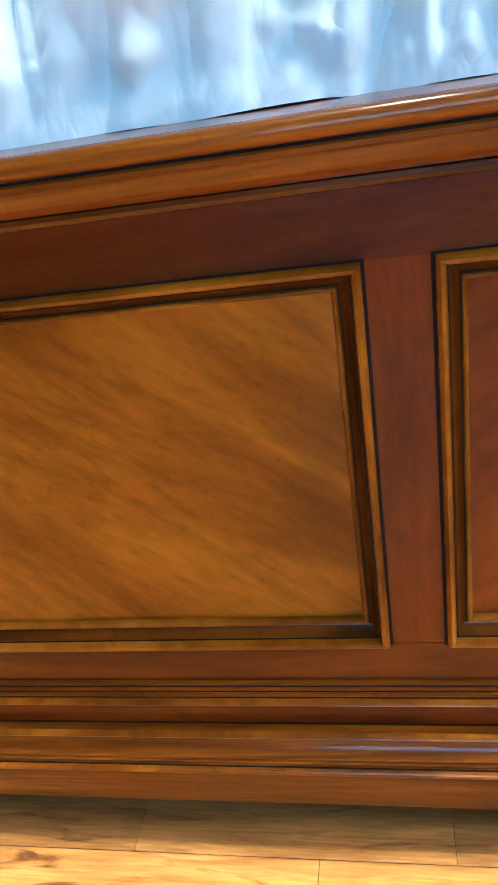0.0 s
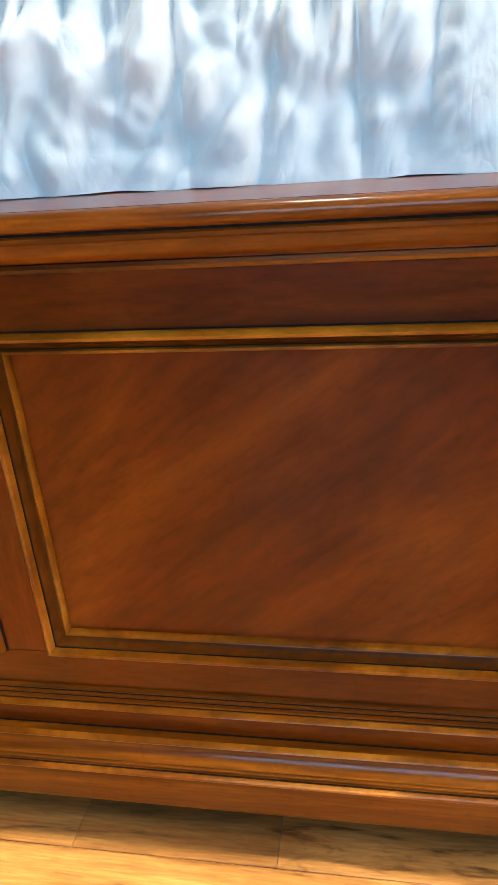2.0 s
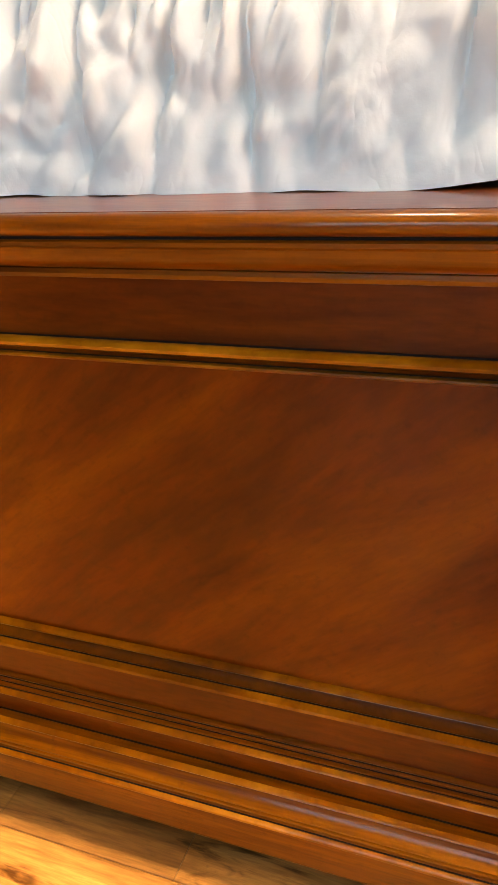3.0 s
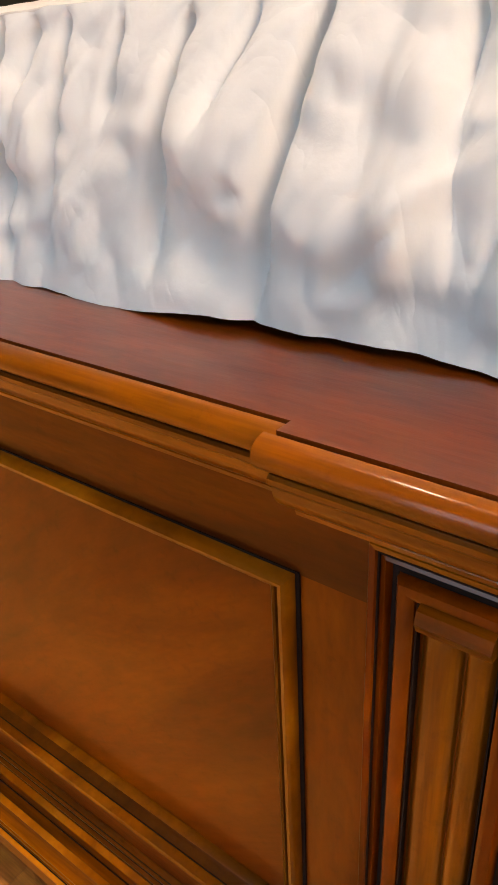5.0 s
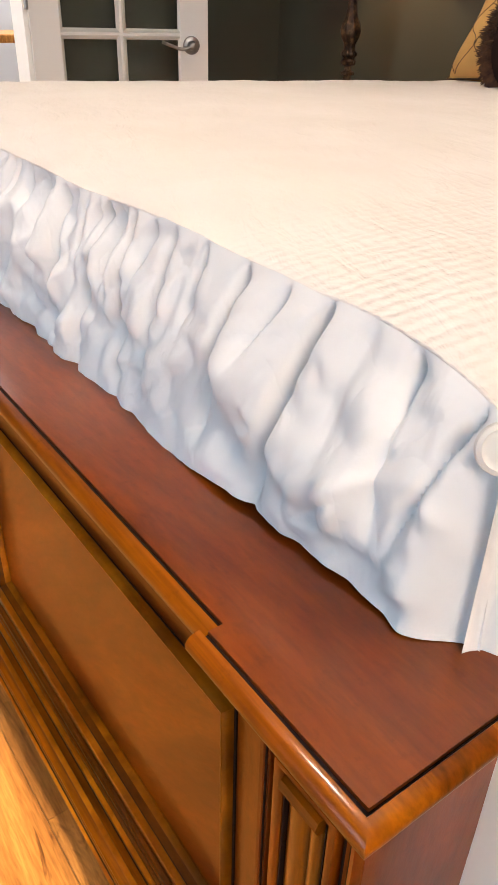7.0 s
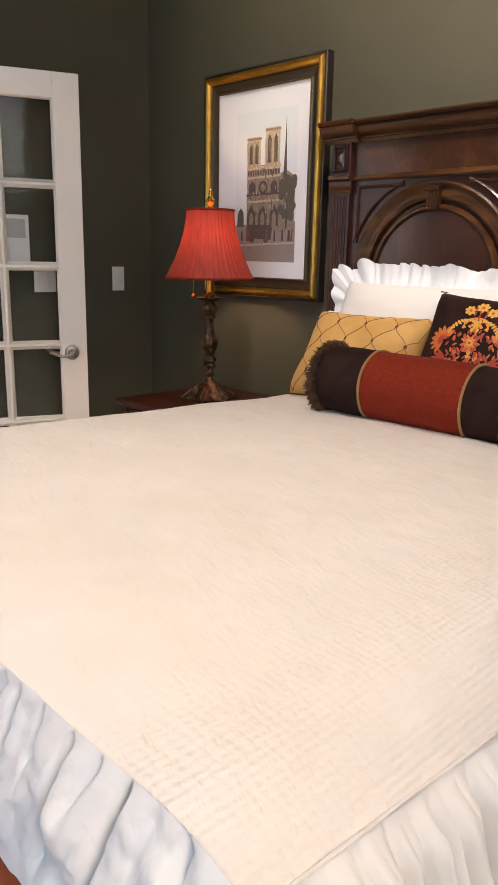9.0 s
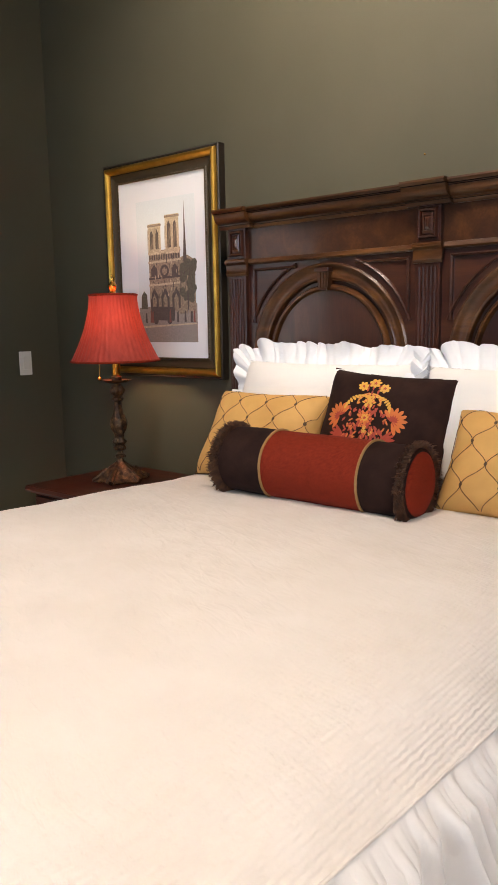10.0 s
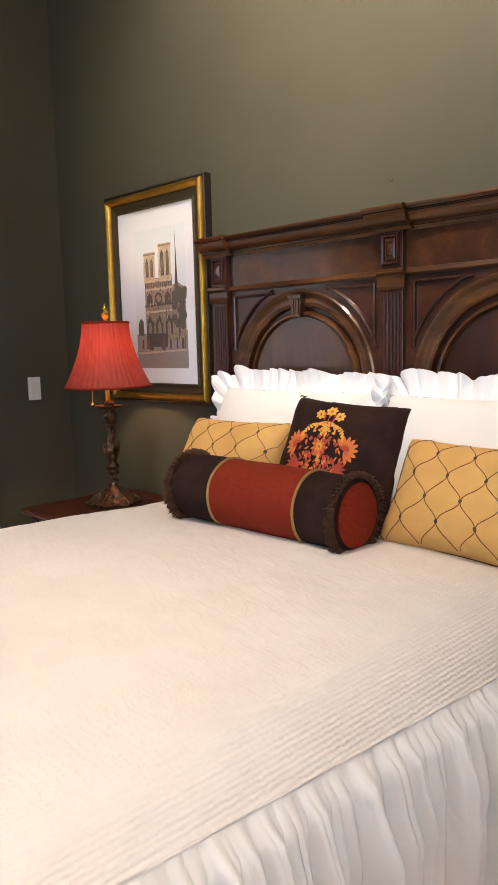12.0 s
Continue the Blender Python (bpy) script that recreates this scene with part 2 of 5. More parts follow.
oc = mix(oak, oc, ramp(oak, info.outputs["Random"], ((0.0, (0.62, 0.58, 0.55)), (0.5, (0.95, 0.93, 0.9)), (1.0, (1.15, 1.1, 1.0)))), 1.0, "MULTIPLY")
colour(oak, oc)
bump(oak, g2, 0.25, 0.002)
rough_range(oak, g1, 0.3, 0.45)
under = material("floor_base", (0.03, 0.018, 0.01), 0.8)

quilt = material("quilted_coverlet", (0.80, 0.76, 0.70), 0.85)
qn, ql, qb = nodes_of(quilt)
q_tc, q_sep = qn.new("ShaderNodeTexCoord"), qn.new("ShaderNodeSeparateXYZ")
ql.new(q_tc.outputs["Object"], q_sep.inputs[0])
q_abs = qn.new("ShaderNodeMath")
q_abs.operation = "ABSOLUTE"
ql.new(q_sep.outputs[0], q_abs.inputs[0])
q_run = qn.new("ShaderNodeMath")
q_run.operation = "SUBTRACT"
ql.new(q_abs.outputs[0], q_run.inputs[0])
ql.new(q_sep.outputs[2], q_run.inputs[1])
q_vec = qn.new("ShaderNodeCombineXYZ")
ql.new(q_run.outputs[0], q_vec.inputs[0])
ql.new(q_sep.outputs[1], q_vec.inputs[1])
q_wave, q_scal = qn.new("ShaderNodeTexWave"), qn.new("ShaderNodeTexWave")
for q_w, q_dir, q_s in ((q_wave, "X", 26), (q_scal, "Y", 24)):
    q_w.bands_direction = q_dir
    ql.new(q_vec.outputs[0], q_w.inputs["Vector"])
    q_w.inputs["Scale"].default_value, q_w.inputs["Distortion"].default_value = q_s, 2.4
    q_w.inputs["Detail"].default_value, q_w.inputs["Detail Scale"].default_value = 2, 2.5
q_mixw = qn.new("ShaderNodeMath")
q_mixw.operation = "MULTIPLY_ADD"
ql.new(q_scal.outputs["Fac"], q_mixw.inputs[0])
q_mixw.inputs[1].default_value = 0.30
ql.new(q_wave.outputs["Fac"], q_mixw.inputs[2])
q_rng = qn.new("ShaderNodeMapRange")
q_rng.inputs["From Min"].default_value, q_rng.inputs["From Max"].default_value = 0.46, 0.70
ql.new(q_abs.outputs[0], q_rng.inputs["Value"])
q_mul = qn.new("ShaderNodeMath")
q_mul.operation = "MULTIPLY"
ql.new(q_mixw.outputs[0], q_mul.inputs[0])
ql.new(q_rng.outputs["Result"], q_mul.inputs[1])
bump(quilt, q_mul.outputs[0], 0.40, 0.004)
bump(quilt, noise_tex(quilt, 34, 3, 0.55, (0, 0, 20), (0.45, 1.2, 1), 0.8), 0.55, 0.006)
bump(quilt, noise_tex(quilt, 170, 2), 0.25, 0.002)
colour(quilt, ramp(quilt, noise_tex(quilt, 6, 3), ((0.3, (0.76, 0.715, 0.665)), (0.7, (0.81, 0.77, 0.73)))))

cotton = material("white_cotton", (0.80, 0.79, 0.77), 0.8)
cn, cl, cb = nodes_of(cotton)
c_abs = cn.new("ShaderNodeMath")
c_abs.operation = "MULTIPLY_ADD"
cl.new(noise_tex(cotton, 11, 3, 0.55, (0, 0, 0), (1.5, 1.5, 0.75), 0.5), c_abs.inputs[0])
c_abs.inputs[1].default_value, c_abs.inputs[2].default_value = 2.0, -1.0
c_ridge = cn.new("ShaderNodeMath")
c_ridge.operation = "ABSOLUTE"
cl.new(c_abs.outputs[0], c_ridge.inputs[0])
bump(cotton, c_ridge.outputs[0], 0.36, 0.010)
bump(cotton, noise_tex(cotton, 300, 2), 0.15, 0.001)
cotton.node_tree.nodes["Principled BSDF"].inputs["Sheen Weight"].default_value = 0.1
sham = material("white_sham_cotton", (0.78, 0.77, 0.75), 0.8)
bump(sham, noise_tex(sham, 30, 4, 0.6), 0.3, 0.006)
organza = material("white_ruffle_cotton", (0.76, 0.78, 0.81), 0.7)
gold = material("gold_cushion_fabric", (0.62, 0.35, 0.10), 0.7)
colour(gold, ramp(gold, noise_tex(gold, 9, 3), ((0.3, (0.58, 0.32, 0.09)), (0.7, (0.68, 0.39, 0.12)))))
bump(gold, noise_tex(gold, 420, 2), 0.25, 0.001)
bump(gold, noise_tex(gold, 14, 3), 0.25, 0.008)
stitch = material("brown_embroidery_thread", (0.09, 0.045, 0.015), 0.6)
brown_velvet = material("dark_brown_velvet", (0.022, 0.010, 0.008), 0.9)
colour(brown_velvet, ramp(brown_velvet, noise_tex(brown_velvet, 11, 4), ((0.3, (0.016, 0.007, 0.006)), (0.7, (0.034, 0.016, 0.012)))))
bump(brown_velvet, noise_tex(brown_velvet, 20, 3), 0.3, 0.006)
brown_velvet.node_tree.nodes["Principled BSDF"].inputs["Specular IOR Level"].default_value = 0.15
rust = material("rust_red_fabric", (0.24, 0.030, 0.012), 0.85, 0.0, 0.15)
colour(rust, ramp(rust, noise_tex(rust, 120, 3, 0.5, (0, 40, 0), (1, 1, 5)), ((0.35, (0.15, 0.014, 0.006)), (0.65, (0.27, 0.030, 0.012)))))
bump(rust, noise_tex(rust, 240, 2, 0.5, (0, 40, 0), (1, 1, 4)), 0.5, 0.002)
fringe_m = material("brown_fringe", (0.075, 0.028, 0.012), 0.75)
colour(fringe_m, ramp(fringe_m, noise_tex(fringe_m, 60, 3), ((0.3, (0.030, 0.011, 0.006)), (0.7, (0.14, 0.058, 0.024)))))
cord_m = material("gold_cord", (0.34, 0.19, 0.06), 0.55)
emb_gold = material("gold_embroidery", (0.66, 0.36, 0.05), 0.5)
emb_orange = material("orange_embroidery", (0.62, 0.16, 0.03), 0.5)
emb_red = material("red_embroidery", (0.38, 0.045, 0.022), 0.55)
gilt = material("gilt_frame", (0.42, 0.24, 0.04), 0.34, 0.85)
colour(gilt, ramp(gilt, noise_tex(gilt, 16, 4, 0.6, (0, 0, 0), (1, 1, 1)), ((0.25, (0.36, 0.19, 0.03)), (0.55, (0.52, 0.29, 0.045)), (0.75, (0.64, 0.38, 0.07)))))
frame_black = material("frame_black_wood", (0.018, 0.013, 0.009), 0.35)
bronze_in = material("frame_inner_bronze", (0.06, 0.04, 0.018), 0.45, 0.4)
cove_bronze = material("frame_cove_bronze", (0.060, 0.046, 0.026), 0.3, 0.3)
mat_board = material("white_mat_board", (0.74, 0.78, 0.84), 0.7)
bronze = material("antique_bronze", (0.075, 0.042, 0.02), 0.45, 0.6)
colour(bronze, ramp(bronze, noise_tex(bronze, 45, 4), ((0.35, (0.022, 0.013, 0.008)), (0.55, (0.09, 0.05, 0.024)), (0.75, (0.24, 0.14, 0.06)))))
bump(bronze, noise_tex(bronze, 70, 3), 0.5, 0.004)
brass = material("polished_brass", (0.75, 0.42, 0.08), 0.22, 1.0)
shade_m = material("red_silk_shade", (0.46, 0.045, 0.022), 0.65)
shade_m.node_tree.nodes["Principled BSDF"].inputs["Transmission Weight"].default_value = 0.0
sn, sl, sb = nodes_of(shade_m)
s_tr, s_mix = sn.new("ShaderNodeBsdfTranslucent"), sn.new("ShaderNodeMixShader")
s_col = ramp(shade_m, noise_tex(shade_m, 26, 4, 0.6, (0, 0, 0), (2.2, 2.2, 0.3)), ((0.3, (0.27, 0.024, 0.014)), (0.7, (0.40, 0.046, 0.028))))
colour(shade_m, s_col)
sl.new(s_col, s_tr.inputs["Color"])
s_mix.inputs[0].default_value = 0.07
sl.new(sb.outputs[0], s_mix.inputs[1])
sl.new(s_tr.outputs[0], s_mix.inputs[2])
sl.new(s_mix.outputs[0], sn["Material Output"].inputs["Surface"])
# Glowing lens of the added ceiling spots.
can_glow = material("added_downlight_lens", (1, 1, 1), 0.5)
can_glow.node_tree.nodes["Principled BSDF"].inputs["Emission Color"].default_value = (1, 0.85, 0.6, 1)
can_glow.node_tree.nodes["Principled BSDF"].inputs["Emission Strength"].default_value = 6


def ink(name, base, k=1.0):
    m = material(name, base, 0.75)
    f = noise_tex(m, 130, 5, 0.7)
    colour(m, ramp(m, f, ((0.3, tuple(c * (1 - 0.45 * k) for c in base)), (0.55, base), (0.75, tuple(min(0.85, c * (1 + 0.5 * k)) for c in base)))))
    return m


print_paper = ink("print_paper", (0.68, 0.76, 0.82), 0.10)
print_stone = ink("print_stone", (0.31, 0.25, 0.19), 1.3)
button_cloth = material("cream_button_cloth", (0.74, 0.70, 0.64), 0.8)
bump(button_cloth, noise_tex(button_cloth, 200, 2), 0.3, 0.001)
print_pale = ink("print_pale_stone", (0.55, 0.47, 0.34))
print_shadow = ink("print_shadow", (0.10, 0.085, 0.08))
print_tree = ink("print_tree", (0.115, 0.11, 0.085))
print_street = ink("print_street", (0.31, 0.275, 0.26), 0.6)
print_red = ink("print_red", (0.22, 0.09, 0.075), 0.6)

# ---- the room ----
WEST, NORTH, DOOR_Y0, DOOR_Y1, DOOR_Z = -2.22, 2.27, -0.38, 1.03, 2.14
W = 0.12


def wall(name, boxes, label, m=None):
    bm = bmesh.new()
    for b in boxes:
        box(*b, bm=bm)
    return tagged(part(name, bm, m or paint), label, "wall", kind="structure")


wall("wall_north", [(WEST, EAST, NORTH, NORTH + W, 0, CEILING)], "dark olive painted wall behind the headboard")
wall("wall_west", [(WEST - W, WEST, SOUTH - W, DOOR_Y0, 0, CEILING), (WEST - W, WEST, DOOR_Y1, NORTH + W, 0, CEILING),
                   (WEST - W, WEST, DOOR_Y0, DOOR_Y1, DOOR_Z, CEILING)], "dark olive painted wall with a doorway")
wall("wall_east", [(EAST, EAST + W, SOUTH - W, EWIN_Y0, 0, CEILING), (EAST, EAST + W, EWIN_Y1, NORTH + W, 0, CEILING), (EAST, EAST + W, EWIN_Y0, EWIN_Y1, 0, EWIN_Z0),
                   (EAST, EAST + W, EWIN_Y0, EWIN_Y1, EWIN_Z1, CEILING)], "dark olive painted side wall with a window")
wall("wall_south", [(WEST, WIN_X0, SOUTH - W, SOUTH, 0, CEILING), (WIN_X1, EAST, SOUTH - W, SOUTH, 0, CEILING),
                    (WIN_X0, WIN_X1, SOUTH - W, SOUTH, 0, WIN_Z0), (WIN_X0, WIN_X1, SOUTH - W, SOUTH, WIN_Z1, CEILING)],
     "dark olive painted wall with a wide window")
HALL = WEST - 1.9
wall("wall_hall", [(HALL - W, HALL, -1.6, 2.2, 0, CEILING), (HALL, WEST - W, -1.6 - W, -1.6, 0, CEILING), (HALL, WEST - W, 2.2, 2.2 + W, 0, CEILING)],
     "plain pale walls of the room beyond the doorway", hall_paint)
bm = box(HALL - W, EAST + W, SOUTH - W, NORTH + W, CEILING, CEILING + 0.1)
tagged(part("ceiling", bm, ceil_paint), "plain cream painted ceiling", "ceiling", kind="structure")

wf = tagged(new("window_1"), "wide white-framed window letting in daylight", "window", kind="structure")
bm = rect_frame(WIN_X0, WIN_X1, WIN_Z0, WIN_Z1, ((0, 0.02), (0, -0.10), (0.06, -0.10), (0.06, 0.02)), SOUTH)
part("window_frame", bm, white_paint, wf)
xm = (WIN_X0 + WIN_X1) / 2
part("mullion", box(xm - 0.03, xm + 0.03, SOUTH - 0.09, SOUTH - 0.02, WIN_Z0 + 0.06, WIN_Z1 - 0.06, 0.004), white_paint, wf)
part("window_sill", box(WIN_X0 - 0.05, WIN_X1 + 0.05, SOUTH, SOUTH + 0.08, WIN_Z0 - 0.04, WIN_Z0 - 0.002, 0.006), white_paint, wf)
for xa, xb in ((WIN_X0 + 0.06, xm - 0.03), (xm + 0.03, WIN_X1 - 0.06)):
    pn = part("pane", box(xa, xb, SOUTH - 0.058, SOUTH - 0.054, WIN_Z0 + 0.06, WIN_Z1 - 0.06), glass, wf)
    pn.visible_shadow = False

we = tagged(new("window_2"), "white-framed side window letting in low sun", "window", kind="structure")
cs = ((EWIN_Y0, EWIN_Z0, 1, 1), (EWIN_Y1, EWIN_Z0, -1, 1), (EWIN_Y1, EWIN_Z1, -1, -1), (EWIN_Y0, EWIN_Z1, 1, -1))
part("window_frame", sweep([[(EAST + d, y + sy * i, z + sz * i) for i, d in ((0, -0.02), (0, 0.10), (0.004, 0.10), (0.004, -0.02))] for y, z, sy, sz in cs], closed=True), white_paint, we)
part("window_sill", box(EAST - 0.08, EAST, EWIN_Y0 - 0.05, EWIN_Y1 + 0.05, EWIN_Z0 - 0.04, EWIN_Z0 - 0.002, 0.006), white_paint, we)
part("pane", box(EAST + 0.054, EAST + 0.058, EWIN_Y0 + 0.004, EWIN_Y1 - 0.004, EWIN_Z0 + 0.004, EWIN_Z1 - 0.004), glass, we).visible_shadow = False

bb = tagged(new("baseboard"), "tall white painted baseboard along the walls", "baseboard", kind="structure")
base_prof = [(0, 0), (-0.016, 0), (-0.016, 0.11), (-0.010, 0.125), (-0.006, 0.14), (0, 0.14)]
part("board", prism([(NORTH + a, z) for a, z in base_prof], WEST + 0.02, EAST), white_paint, bb)
part("board", prism([(WEST - a, z) for a, z in base_prof], DOOR_Y1 + 0.1, NORTH - 0.02, "y"), white_paint, bb)
part("board", prism([(WEST - a, z) for a, z in base_prof], SOUTH, DOOR_Y0 - 0.1, "y"), white_paint, bb)

trim = tagged(new("door_trim"), "white painted casing round the doorway", "trim", kind="structure")
cas = [(0, 0), (0.018, 0.0), (0.022, 0.02), (0.014, 0.03), (0.014, 0.065), (0.008, 0.085), (0, 0.09)]
for y0, s in ((DOOR_Y0, -1), (DOOR_Y1, 1)):
    part("casing", prism([(WEST + a, y0 + s * b) for a, b in cas], 0, DOOR_Z + 0.09, "z"), white_paint, trim)
    part("jamb", box(WEST - W - 0.002, WEST + 0.002, y0 - 0.02 if s > 0 else y0, y0 if s > 0 else y0 + 0.02, 0, DOOR_Z), white_paint, trim)
part("casing", prism([(WEST + a, DOOR_Z + b) for a, b in cas], DOOR_Y0, DOOR_Y1, "y"), white_paint, trim)

# Unseen fittings that go with the added ceiling spots.
for cx, cy, *_ in ADDED_CANS:
    d = thing("added_downlight", "round white recessed ceiling fitting, unseen, added to light the bed and wall", "ceiling light", "ceiling downlights")
    part("trim_ring", lathe([(0.075, CEILING - 0.001), (0.08, CEILING - 0.006), (0.06, CEILING - 0.006), (0.055, CEILING - 0.001)], cx, cy), ceil_paint, d)
    part("lens", lathe([(0.055, CEILING - 0.002), (0.052, CEILING - 0.004)], cx, cy), can_glow, d)

# ---- french door, standing open ----
HINGE, LEAF_W, LEAF_H, LEAF_T = Vector((-2.185, 1.02, 0.012)), 0.70, 2.10, 0.036
door_m = Matrix.Translation(HINGE) @ Matrix.Rotation(math.atan2(0.60, 0.245), 4, "Z")


def put_at(ob, m):
    ob.matrix_world = m
    return ob


door = put_at(thing("french_door", "white french door with small glass panes, standing open", "door", at=HINGE), door_m)
st, top_r, bot_r, nrow = 0.115, 0.105, 0.24, 5
part("stile", box(0, st, -LEAF_T / 2, LEAF_T / 2, 0, LEAF_H, 0.003), white_paint, door)
part("stile", box(LEAF_W - st, LEAF_W, -LEAF_T / 2, LEAF_T / 2, 0, LEAF_H, 0.003), white_paint, door)
part("top_rail", box(st, LEAF_W - st, -LEAF_T / 2, LEAF_T / 2, LEAF_H - top_r, LEAF_H, 0.002), white_paint, door)
part("bottom_rail", box(st, LEAF_W - st, -LEAF_T / 2, LEAF_T / 2, 0, bot_r, 0.002), white_paint, door)
ph = (LEAF_H - top_r - bot_r) / nrow
munt = [(-0.012, -0.016), (-0.012, -0.006), (-0.005, -0.0175), (0.005, -0.0175), (0.012, -0.006), (0.012, 0.006), (0.005, 0.0175), (-0.005, 0.0175), (-0.012, 0.006)][1:]
for r in range(1, nrow):
    z = bot_r + r * ph
    part("muntin", prism([(b, z + a) for a, b in munt], st, LEAF_W - st), white_paint, door)
part("muntin", prism([(LEAF_W / 2 + a, b * 0.98) for a, b in munt], bot_r, LEAF_H - top_r, "z"), white_paint, door)
for r in range(nrow):
    for xa, xb in ((st, LEAF_W / 2 - 0.012), (LEAF_W / 2 + 0.012, LEAF_W - st)):
        za, zb = bot_r + r * ph + (0.012 if r else 0), bot_r + (r + 1) * ph - (0.012 if r < nrow - 1 else 0)
        part("pane", box(xa, xb, -0.002, 0.002, za, zb), glass, door).visible_shadow = False
        part("glazing_bead", rect_frame(xa, xb, za, zb, ((0, -0.016), (0.006, -0.010), (0.008, -0.003), (0, -0.003))), white_paint, door)
for z in (0.2, 1.02, 1.9):
    part("hinge", lathe([(0.007, z), (0.008, z + 0.004), (0.008, z + 0.086), (0.007, z + 0.09)], -0.006, -LEAF_T / 2 - 0.004, 12), nickel, door)


def turned_y(profile, cx, cz, y0, s, n=28):
    return sweep([[(cx + r * math.cos(2 * math.pi * k / n), y0 + s * d, cz + r * math.sin(2 * math.pi * k / n)) for k in range(n)] for r, d in profile])


HZ = 0.905
for s in (-1, 1):
    rose = part("handle_rose", turned_y([(0.033, 0), (0.034, 0.004), (0.030, 0.010), (0.018, 0.013), (0.012, 0.03), (0.013, 0.05), (0.006, 0.054)], LEAF_W - 0.070, HZ, s * LEAF_T / 2, s), nickel, door, "brushed nickel rose", True)
    pts = [(LEAF_W - 0.070 - 0.012 * k, s * (LEAF_T / 2 + 0.045), HZ - 0.012 * math.sin(k / 9 * math.pi * 1.25) * (1 if k < 7 else 0.8)) for k in range(10)]
    part("lever", tube(pts, 0.0065, 10), nickel, door, "curved nickel lever handle", True)


def wall_plate(name, label, y0, y1, z0, z1, rocker=True):
    t = thing(name, label, "light switch" if rocker else "wall panel")
    part("plate", box(WEST, WEST + 0.007, y0, y1, z0, z1, 0.0025), plate, t)
    ym, zm = (y0 + y1) / 2, (z0 + z1) / 2
    if rocker:
        for k in range(max(1, round((y1 - y0) / 0.06))):
            n = max(1, round((y1 - y0) / 0.06))
            yc = y0 + (k + 0.5) * (y1 - y0) / n
            part("rocker", box(WEST + 0.006, WEST + 0.011, yc - 0.016, yc + 0.016, zm - 0.033, zm + 0.033, 0.002), plate, t)
    else:
        part("display", box(WEST + 0.006, WEST + 0.010, y0 + 0.02, y1 - 0.02, zm + 0.01, z1 - 0.02, 0.002), material("grey_panel_display", (0.45, 0.46, 0.43), 0.25), t)
        for k in range(3):
            part("button", box(WEST + 0.006, WEST + 0.012, y0 + 0.03 + k * 0.035, y0 + 0.05 + k * 0.035, z0 + 0.03, z0 + 0.045, 0.002), plate, t)
    return t


wall_plate("light_switch", "white rocker light switch on the dark wall", 2.020, 2.092, 1.178, 1.300)
wall_plate("light_switch", "white double light switch behind the open glass door", 1.575, 1.69, 1.178, 1.300)
wall_plate("wall_keypad", "off-white alarm keypad behind the open glass door", 1.40, 1.56, 1.306, 1.533, False)
nail = thing("picture_nail", "small brass nail in the olive wall", "nail")
part("nail_head", turned_y([(0.0025, 0), (0.0035, 0.006), (0.001, 0.008)], -0.071, 1.983, NORTH, -1, 10), brass, nail)

# a side table in the room beyond the doorway
tb = thing("side_table", "light oak side table on dark legs beyond the doorway", "table")
part("tabletop", box(-3.75, -3.25, 0.95, 1.95, 0.86, 0.90, 0.006), oak, tb)
for x in (-3.70, -3.30):
    for y in (1.0, 1.9):
        part("leg", box(x - 0.02, x + 0.02, y - 0.02, y + 0.02, 0, 0.86, 0.003), frame_black, tb)

# ---- bed ----
bed = thing("bed", "carved cherry-stained wooden bed with panelled headboard and footboard", "bed")

# footboard
FY = 0.115   # depth of the footboard body behind its face
PZ0, PZ1, PXI, PXO = 0.258, 0.634, 0.027, 0.692
fb_bm = bmesh.new()
for s in (-1, 1):
    box(min(s * PXI * 0, s * 0.745), max(s * PXI * 0, s * 0.745), 0.030, FY, 0.10, 0.735, bm=fb_bm)
footboard = part("footboard", fb_bm, cherry, bed, "cherry-stained panelled footboard")
part("top_frieze_rail", box(-0.745, 0.745, 0.0, 0.032, PZ1, 0.725), cherry, footboard)
part("bottom_rail", box(-0.745, 0.745, 0.0, 0.032, 0.095, PZ0), cherry, footboard)
part("centre_stile", box(-PXI, PXI, 0.0006, 0.032, PZ0, PZ1), cherry_up, footboard)
lip = [(0, 0.004), (0.0, -0.004), (0.0010, -0.008), (0.0036, -0.0105), (0.0066, -0.0095), (0.0082, -0.0055), (0.0086, 0.004)]
panel_cove = [(0.0086, 0.018), (0.0086, 0.000), (0.0104, -0.0010), (0.0126, 0.0050), (0.0155, 0.0090), (0.0190, 0.0100), (0.0190, 0.018)]
inner_bead = [(0.0190, 0.018), (0.0190, 0.0085), (0.0200, 0.0058), (0.0216, 0.0050), (0.0232, 0.0064), (0.0246, 0.0115), (0.0246, 0.018)]


def moulding(x0, x1, z0, z1, parent, prof=lip, y=0.0, up=glazed_up, flat=glazed, name="panel_moulding"):
    """Four mitred lengths of moulding."""
    cs = ((x0, z0, 1, 1), (x1, z0, -1, 1), (x1, z1, -1, -1), (x0, z1, 1, -1))
    for k in range(4):
        a, b = cs[k], cs[(k + 1) % 4]
        bm = sweep([[(c[0] + c[2] * i, y + d, c[1] + c[3] * i) for i, d in prof] for c in (a, b)])
        part(name, bm, up if k % 2 else flat, parent, smooth=True)


